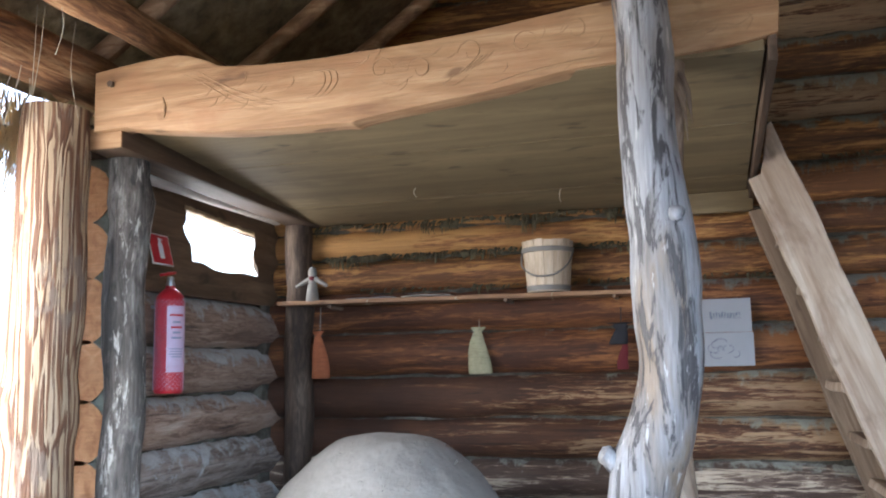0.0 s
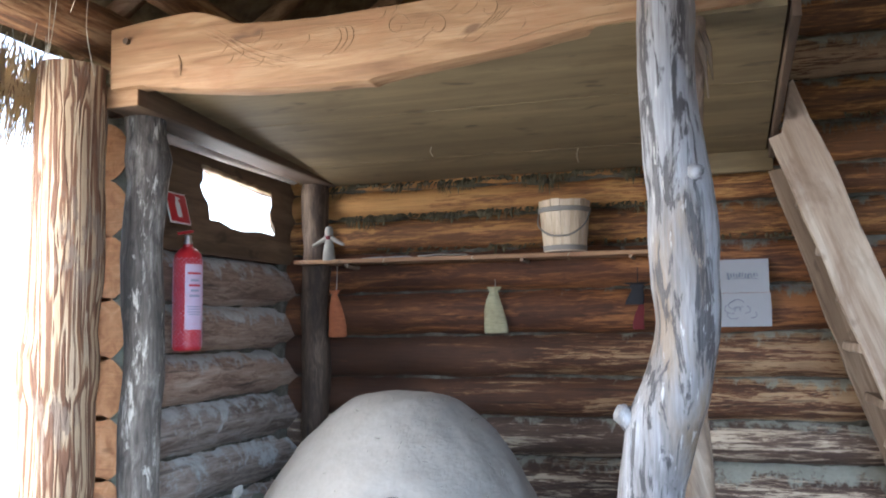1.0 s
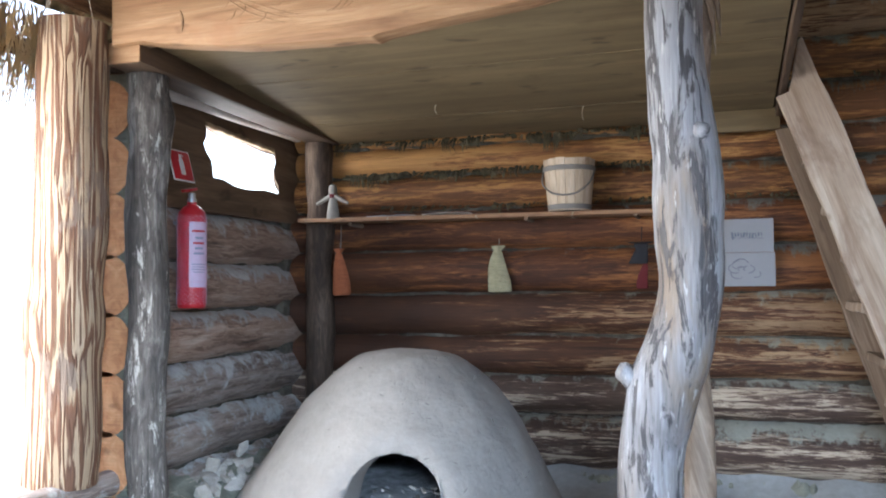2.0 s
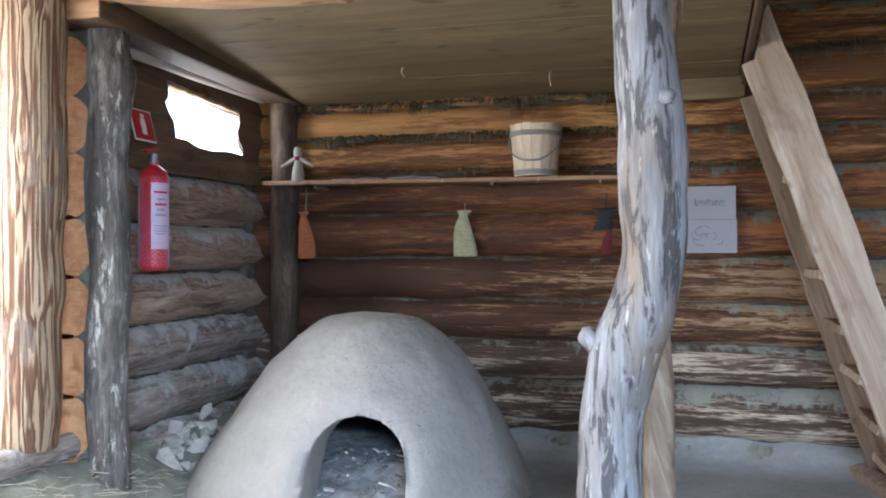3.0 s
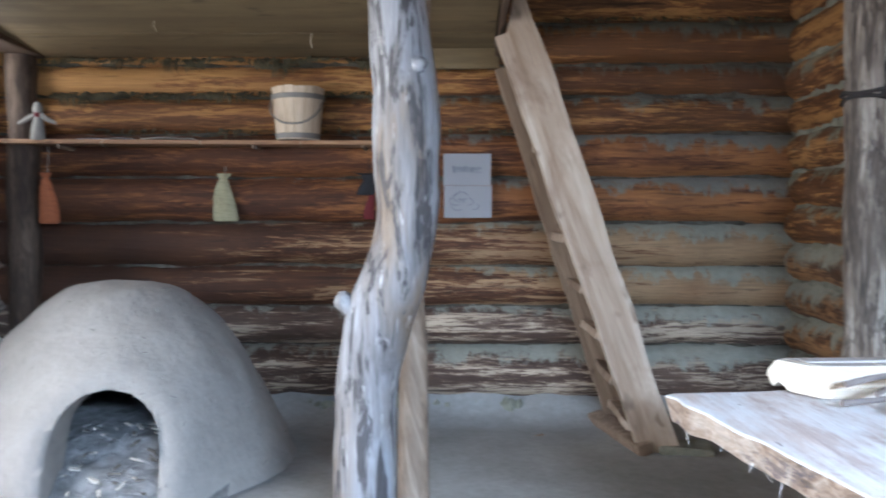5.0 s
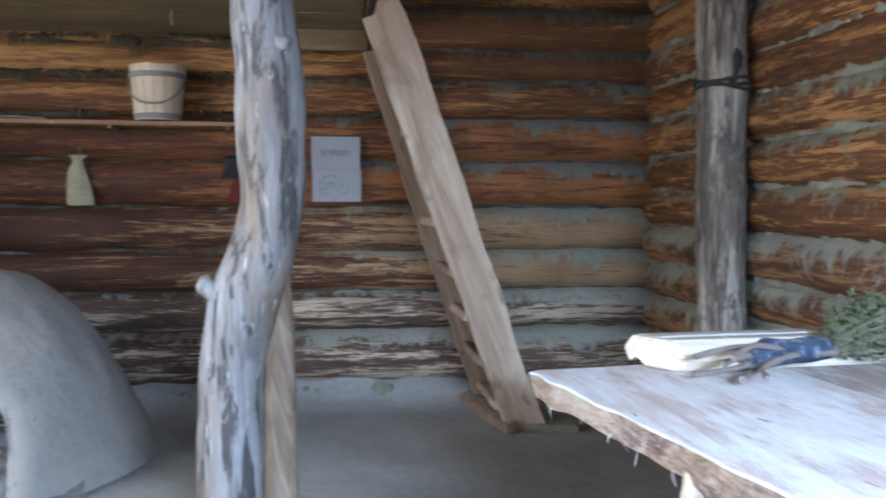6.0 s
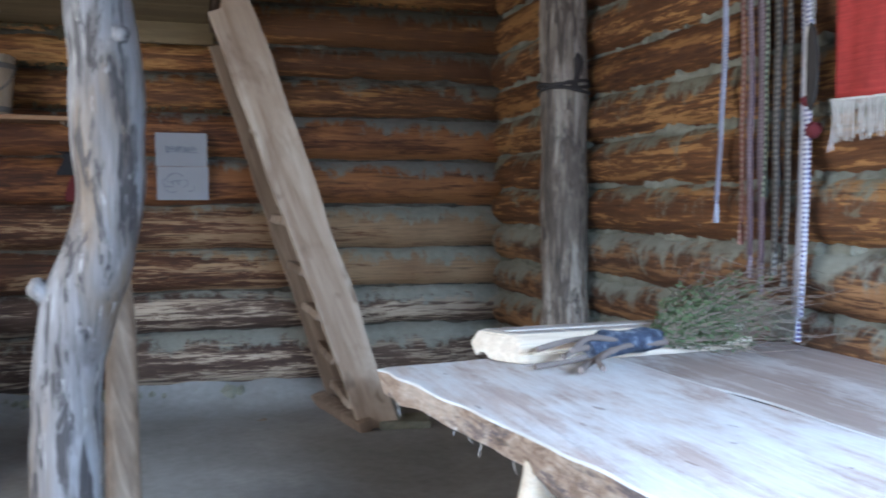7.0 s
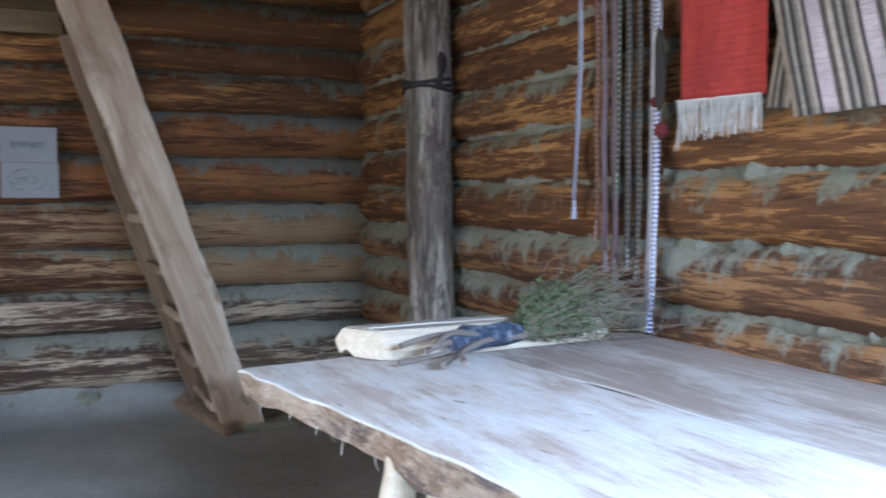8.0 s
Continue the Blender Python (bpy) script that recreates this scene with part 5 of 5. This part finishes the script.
def table():
    tb = tagged(empty("plank_table"), "rough table of thick worn planks with bark edges", "table")
    A = edge_line((0.985, 0.15), (0.768, 1.75), 46, 0.010, 3, 9)[:-1] + edge_line((0.768, 1.75), (0.630, 2.53), 26, 0.012, 3, 9)
    end = [(0.66, 2.56), (0.9, 2.60), (1.15, 2.64), (1.395, 2.665)]
    seam = edge_line((1.40, 2.66), (1.585, 0.15), 40, 0.003, 8, 4)
    seam2 = [(x + 0.006 + (0.026 * math.sin((y - 1.60) / 0.42 * math.pi) if 1.60 < y < 2.02 else 0), y) for x, y in seam]
    bm = slab(A + end + seam[1:], 0.10, "z", 0.0055, 0.006, 5)
    for v in bm.verts:
        if v.co.z < 0:
            v.co.z += 0.022 * min(1.0, max(0.0, (v.co.y - 1.2) / 1.3)) + 0.020 * noise.noise(Vector((v.co.x * 5, v.co.y * 6, 2)))
            v.co.x += 0.016 + 0.016 * noise.noise(Vector((v.co.x * 4, v.co.y * 9, 7)))
    part("plank", edge_faces(bm), [M["table"], M["table_edge"], M["arris"]], tb, "pale worn plank", pose(0, 0, TZ - 0.05), smooth=False)
    # sides and underside near black: seam shade put into the colour
    part("plank", edge_faces(slab(seam2[::-1] + [(1.41, 2.67), (1.8, 2.71), (2.05, 2.70), (2.185, 2.62)] + [(2.17, 1.5), (2.165, 0.15)], 0.068, "z", 0.005, 0.002, 9)), [M["table_far"], M["soot_and_seam"], M["arris"]], tb, "pale worn plank", pose(0, 0, TZ - 0.036), smooth=False)
    rr = random.Random(4)
    for k in range(22):
        x, y = A[rr.randrange(16, 70)]
        L = rr.uniform(0.015, 0.055)
        p = Vector((x + 0.024, y, TZ - 0.070))
        q = spline([p, p + Vector((-0.006, rr.uniform(-0.006, 0.006), -L * 0.5)), p + Vector((rr.uniform(-0.010, 0.004), rr.uniform(-0.012, 0.012), -L))], 4)
        part("bark_fibre", tube(q, [0.0022 - 0.0002 * i for i in range(len(q))], 5), M["fringe"], tb)
    for top, foot in (((0.832, 1.72), (0.715, 1.81)), ((1.95, 2.2), (2.02, 2.3)), ((1.05, 0.5), (0.98, 0.4)), ((1.98, 0.5), (2.02, 0.4)), ((1.20, 2.35), (1.22, 2.45))):
        part("leg", tube(spline([(*top, TZ - 0.07), ((top[0] + foot[0]) / 2 + 0.015, (top[1] + foot[1]) / 2, 0.38), (*foot, -0.01)], 5), [0.042 - 0.001 * k for k in range(11)], 12, 0.2, top[0] * 9, 9), M["fresh"], tb)
    return tb


table()

# split timber lying on the table
tim = tagged(empty("split_timber", pose(1.455, 2.60, TZ, 0, 0, 4)), "short split timber with a notched pale end on the table", "timber")
prof = [(-0.125, 0.004), (0.0, 0.004), (0.028, 0.030), (0.052, 0.030), (0.080, 0.004), (0.135, 0.045), (0.095, 0.090), (-0.075, 0.090), (-0.14, 0.04)]
bm = bmesh.new()
secs = []
for x, k in ((-0.46, 0.84), (-0.44, 0.97), (-0.2, 1.0), (0.2, 0.98), (0.48, 0.9)):
    secs.append([bm.verts.new((x + (0.055 if (i in (0, 7, 8) and x < -0.4) else 0) - (0.015 if i in (4, 5) and x < -0.4 else 0), y * k, max(0.003, z * (0.95 if k < 0.9 else 1)))) for i, (y, z) in enumerate(prof)])
for a, b in zip(secs, secs[1:]):
    for i in range(9):
        f = bm.faces.new((a[i], a[(i + 1) % 9], b[(i + 1) % 9], b[i]))
        f.material_index = 1 if i == 6 else 0
bm.faces.new(secs[0]), bm.faces.new(secs[-1])
bmesh.ops.bevel(bm, geom=bm.edges[:], offset=0.006, segments=2, affect="EDGES")
part("body", bm, [M["fresh"], M["worn_top"]], tim, smooth=False)
part("bark_strip", box(0.86, 0.05, 0.006, 0.002, 0.003, 3, 3), M["worn_top"], tim, "grey bark strip along the top", pose(0.03, 0.02, 0.092), smooth=False)


def herb_bundle():
    hb = tagged(empty("herb_broom", pose(1.275, 2.375, TZ, 0, 0, 13)), "dried herb broom with stick handles wrapped in blue cloth", "broom")
    rr = random.Random(11)
    for k, (y, z, x0) in enumerate(((-0.05, 0.10, -0.17), (0.03, 0.085, -0.20), (-0.06, 0.03, -0.15), (0.02, 0.025, -0.22), (-0.10, 0.045, -0.12), (0.0, 0.06, -0.14))):
        pts = spline([(x0, y * 1.6 - 0.03, max(0.018, z * 0.8)), (-0.05, y * 0.9, max(0.02, z)), (0.1, y * 0.4, 0.055 + z * 0.2), (0.26, y * 0.4, 0.06)], 4)
        part("handle_stick", tube(pts, [rr.uniform(0.007, 0.011)] * len(pts), 8, 0.2, k, 20), M["stick"], hb)
    w = tube([(-0.02, 0, 0.055), (0.04, 0, 0.065), (0.12, 0, 0.066), (0.20, 0.0, 0.066), (0.27, 0, 0.06)], [0.032, 0.042, 0.042, 0.042, 0.034], 18, 0.5, 3, 14, squash=0.95)
    part("wrapping", w, M["wrap"], hb, "blue-grey cloth wrapping")
    twigs = bmesh.new()
    leaves = bmesh.new()
    for k in range(185):
        a, e = rr.uniform(-0.50, 0.55), rr.uniform(-0.12, 0.66)
        L = rr.uniform(0.28, 0.68)
        d = Vector((math.cos(a), math.sin(a), 0))
        p0 = Vector((0.24, rr.uniform(-0.03, 0.03), 0.06))
        pts = []
        for i in range(6):
            t = i / 5
            q = p0 + d * L * t + Vector((0, 0, e * L * t * (1.25 - 0.6 * t))) + noise.noise_vector(Vector((k * 3.1, i * 0.8, 0))) * 0.13 * t
            q.z = max(0.010, q.z)
            pts.append(q)
        twigs = join(twigs, tube(pts, [0.0028, 0.0023, 0.0018, 0.0015, 0.0011, 0.0008], 5))
        for i in range(44):
            t = rr.uniform(0.05, 0.66)
            j = min(4, int(t * 5))
            q = pts[j].lerp(pts[j + 1], t * 5 - j)
            s = rr.uniform(0.005, 0.012)
            n1 = Vector((rr.uniform(-1, 1), rr.uniform(-1, 1), rr.uniform(-0.6, 1))).normalized()
            n2 = n1.cross(Vector((rr.uniform(-1, 1), rr.uniform(-1, 1), rr.uniform(-1, 1)))).normalized()
            vs = [leaves.verts.new(v) for v in (q, q + n1 * s + n2 * s * 0.4, q + n1 * s * 2.2, q + n1 * s - n2 * s * 0.4)]
            for v in vs:
                v.co.z = max(v.co.z, 0.005)
            leaves.faces.new(vs)
    tw = part("twig_spray", twigs, M["twig"], hb, "bare dry twig ends")
    lv = part("foliage", leaves, M["leaf"], hb, "dull green dried leaves", smooth=False)
    tw["kind"] = lv["kind"] = "stuff"
    return hb


herb_bundle()

# ---- textiles on the right wall ----
rail = tagged(empty("hanging_pole"), "thin pole carrying woven bands and rugs", "pole")
part("pole", tube([(2.11, 0.9 + 0.3 * k, 2.33 + 0.01 * math.sin(k)) for k in range(9)], [0.020] * 9, 10, 0.2, 3, 8), M["ladder_old"], rail)


def band(y, z0, width, mat, label, sway=0.0, x=2.03, tassel=True):
    x = 2.10 + (x - 2.03) * 0.8
    b = tagged(empty("woven_band", pose(x, y, 0, 0, 0, 90)), label, "band", "bands on the wall")
    bm = bmesh.new()
    n = 40
    rows = []
    for k in range(n + 1):
        t = k / n
        z = 2.34 + (z0 - 2.34) * t
        s = sway * t * t + 0.012 * noise.noise(Vector((t * 3, y * 9, 0)))
        tw = 0.25 * noise.noise(Vector((t * 2.5, y * 5, 4)))
        rows.append([bm.verts.new((s + width * 0.5 * q * math.cos(tw), 0.006 * noise.noise(Vector((t * 5, y, 8))) + width * 0.5 * q * math.sin(tw), z)) for q in (-1, 0, 1)])
    for a, c in zip(rows, rows[1:]):
        for q in (0, 1):
            bm.faces.new((a[q], a[q + 1], c[q + 1], c[q]))
    ob = part("webbing", bm, M[mat], b)
    ob.modifiers.new("thick", "SOLIDIFY").thickness = 0.003
    if tassel:
        t = lathe([(0.004, 0.0), (0.009, -0.015), (0.012, -0.06), (0.014, -0.085), (0.001, -0.085)], 10)
        part("tassel", t, M[mat], b, m=pose(sway, 0, z0))
    return b


band(2.925, 1.30, 0.030, "band_blue", "pale blue and white woven band hanging on the wall", 0.05)
band(2.825, 1.22, 0.026, "band_red", "rust red patterned woven band hanging on the wall", 0.0, 2.04)
band(2.792, 1.24, 0.030, "band_red", "rust red patterned woven band hanging on the wall", 0.0, 2.05)
band(2.762, 1.10, 0.032, "band_plum", "plum grey woven band hanging on the wall", -0.02, 2.02)
band(2.730, 1.04, 0.036, "band_plum", "plum grey woven band hanging on the wall", -0.02, 2.05)
band(2.700, 1.08, 0.030, "band_plum", "plum grey woven band hanging on the wall", -0.01, 2.03)
band(2.662, 1.40, 0.020, "band_green", "dark green band with pale checks", 0.0, 2.02)
band(2.630, 1.16, 0.032, "band_dark", "dark brown woven band with pale checks", 0.0, 2.05)
band(2.595, 1.12, 0.036, "band_dark", "dark brown woven band with pale checks", 0.0, 2.01)
band(2.560, 1.08, 0.032, "band_dark", "dark brown woven band with pale checks", 0.01, 2.04)
band(2.578, 1.26, 0.018, "band_green", "dark green band with pale checks", 0.02, 2.06)
band(2.505, 1.42, 0.030, "band_white", "white woven band with violet checks", -0.01, 2.06)
band(2.452, 0.90, 0.052, "band_white", "white woven band with violet checks", 0.03, 2.03)
shuttle = tagged(empty("weaving_shuttle", pose(2.07, 2.398, 1.74, 0, 0, 90)), "dark leaf-shaped wooden shuttle hanging with red pompoms", "shuttle")
part("blade", slab([(0.012, 0.15), (-0.008, 0.13), (-0.026, 0.05), (-0.028, -0.04), (-0.016, -0.11), (0.008, -0.14), (0.024, -0.08), (0.024, 0.10)], 0.014, "y", 0.004), M["rope"], shuttle, smooth=False)
part("cord", tube([(0, 0, 0.16), (0.0, 0.005, 0.4), (0, 0.03, 0.62)], [0.004] * 3, 6), M["cloth_white"], shuttle)
part("pale_edge", box(0.010, 0.012, 0.24, 0.003), M["fringe"], shuttle, "pale bone edge", pose(0.030, -0.004, 0.02))
for x, z, r in ((0.034, -0.105, 0.020), (0.0, -0.205, 0.027)):
    bm = bmesh.new()
    bmesh.ops.create_icosphere(bm, subdivisions=3, radius=r)
    for v in bm.verts:
        v.co *= 1 + 0.25 * noise.noise(v.co * 120)
    part("pompom", bm, M["cloth_red"], shuttle, "red wool pompom", pose(x, -0.01, z))


def cloth(y0, y1, z_top, z_bot0, z_bot1, fold, seed, n=36, m=30, slant=0.0):
    bm = bmesh.new()
    rows = []
    for j in range(m + 1):
        t = j / m
        row = []
        for i in range(n + 1):
            u = i / n
            y = y0 + (y1 - y0) * u + slant * t
            z = z_top + ((z_bot0 + (z_bot1 - z_bot0) * u) - z_top) * t
            x = fold * math.sin(u * 7 + seed + 0.6 * t) * (0.3 + 0.7 * t) + 0.004 * noise.noise(Vector((u * 8, t * 6, seed)))
            row.append(bm.verts.new((x, y, z)))
        rows.append(row)
    uv = bm.loops.layers.uv.new("weave")
    for j, (a, b) in enumerate(zip(rows, rows[1:])):
        for i in range(n):
            f = bm.faces.new((a[i], a[i + 1], b[i + 1], b[i]))
            for lp, (u, v) in zip(f.loops, ((i, j), (i + 1, j), (i + 1, j + 1), (i, j + 1))):
                lp[uv].uv = (abs(y1 - y0) * u / n, abs(z_bot0 - z_top) * v / m)
    return bm


rug = tagged(empty("red_rug", pose(2.09, 2.115, 0)), "red woven rug with a white fringe hanging on the wall", "rug")
ob = part("cloth", cloth(0.20, -0.185, 2.34, 1.625, 1.61, 0.010, 1), M["rug_red"], rug)
ob.modifiers.new("thick", "SOLIDIFY").thickness = 0.006
rr = random.Random(2)
for k in range(58):
    y = 0.195 - 0.376 * k / 57
    L = rr.uniform(0.105, 0.135) + (0.03 if k < 2 else 0)
    p = [(-0.014, y, 1.624 - 0.012 * k / 57), (rr.uniform(-0.02, -0.01), y + rr.uniform(-0.004, 0.004), 1.63 - L * 0.5), (rr.uniform(-0.022, -0.008), y + rr.uniform(-0.007, 0.007), 1.62 - L)]
    part("fringe_strand", tube(spline(p, 3), [0.0019] * 7, 5, 0.2, k, 60), M["fringe"], ob)
part("fringe_knot_row", tube([(-0.014, 0.20 - 0.02 * k, 1.624 - 0.0007 * k) for k in range(20)], [0.004] * 20, 6), M["fringe"], ob)
rug2 = tagged(empty("striped_rug", pose(2.09, 0, 0)), "brown cream and pink striped rug hanging in folds", "rug")
ob = part("back_fold", cloth(1.80, 1.50, 2.34, 1.57, 1.535, 0.012, 3, slant=0.13), M["rug_stripe"], rug2, m=pose(0.02, 0, 0))
ob.modifiers.new("thick", "SOLIDIFY").thickness = 0.006
ob = part("front_fold", cloth(1.98, 1.02, 2.34, 1.525, 1.56, 0.020, 5, slant=-0.20), M["rug_stripe"], rug2, m=pose(-0.025, 0, 0))
ob.modifiers.new("thick", "SOLIDIFY").thickness = 0.006

# straw and reed ends hanging at the eave
bm = bmesh.new()
rr = random.Random(8)
for k in range(900):
    y = rr.uniform(2.3, 4.15)
    p = Vector((-3.56 + rr.uniform(-0.10, 0.12), y, 2.74 + rr.uniform(-0.12, 0.10)))
    d = Vector((rr.uniform(-0.16, 0.05), rr.uniform(-0.07, 0.07), -rr.uniform(0.14, 0.46)))
    bm = join(bm, tube([p, p + d * 0.5 + Vector((0.015, 0, 0)), p + d], [0.006, 0.005, 0.002], 4))
tagged(part("reed_ends", bm, M["reed"]), "loose reed ends hanging from the thatch eave", "reeds", kind="stuff")

# daub smeared along the foot of the walls
foot = chink_bm(5.3, 3.3, 0.060, amp=0.5)
tagged(part("daub_skirting", foot, M["daub"], m=pose(-0.45, WB - 0.06, 0.055)), "rough grey daub along the foot of the back wall", "daub", kind="structure")
foot = chink_bm(6.9, 5.3, 0.06, amp=0.7)
tagged(part("daub_skirting", foot, M["daub"], m=pose(WR - 0.02, 2.3, 0.03, 0, 0, 90)), "rough grey daub along the foot of the side wall", "daub", kind="structure")

rise = sheet(-3.25, -2.55, -0.3, 4.2, 26, 130, lambda x, y: 0.0 + 0.27 * max(0.0, min(1.0, (-2.55 - x) / 0.40)) + 0.03 * noise.noise(Vector((x * 7, y * 7, 3))) + 0.012 * noise.noise(Vector((x * 24, y * 24, 3))))
tagged(part("earth_bank", rise, M["daub"]), "low bank of grey clay and straw along the sill", "earth", kind="stuff")
bm = bmesh.new()
rr = random.Random(21)
for k in range(240):
    x, y = rr.uniform(-3.15, -2.6), rr.uniform(2.9, 4.15)
    z = 0.27 * max(0.0, min(1.0, (-2.55 - x) / 0.40)) + 0.02
    a, L = rr.uniform(0, 6.3), rr.uniform(0.04, 0.14)
    p = Vector((x, y, z + rr.uniform(0, 0.02)))
    bm = join(bm, tube([p, p + Vector((math.cos(a) * L, math.sin(a) * L, rr.uniform(-0.01, 0.03)))], [0.0022, 0.0015], 4))
tagged(part("straw_litter", bm, M["straw"]), "loose straw on the clay bank", "straw", kind="stuff")

rr = random.Random(31)
for k in range(9):
    x, y = rr.uniform(-3.15, -2.75), rr.uniform(3.0, 3.3)
    L = rr.uniform(0.25, 0.6)
    pts = spline([(x, y, 3.0), (x + rr.uniform(-0.03, 0.03), y, 3.0 - L * 0.5), (x + rr.uniform(-0.06, 0.06), y, 3.0 - L)], 4)
    tagged(part("straw", tube(pts, [0.0016] * len(pts), 5), M["straw"]), "loose straw hanging from the thatch", "straw", "straws hanging from the thatch")

# straws caught on the shelf edge and under the loft
for k, (x, y, z, L) in enumerate(((-0.98, 5.495, 1.80, 0.05), (-1.62, 5.495, 1.80, 0.03), (-2.25, 5.495, 1.80, 0.04), (-0.86, 5.2, 2.41, 0.09), (-1.7, 4.9, 2.42, 0.06))):
    pts = spline([(x, y, z), (x - 0.01, y - 0.006, z - L * 0.5), (x + 0.008 * (k % 3), y - 0.004, z - L)], 4)
    tagged(part("straw", tube(pts, [0.0022] * len(pts), 5), M["straw"]), "short straw caught on the wood", "straw", "straws caught on the wood")
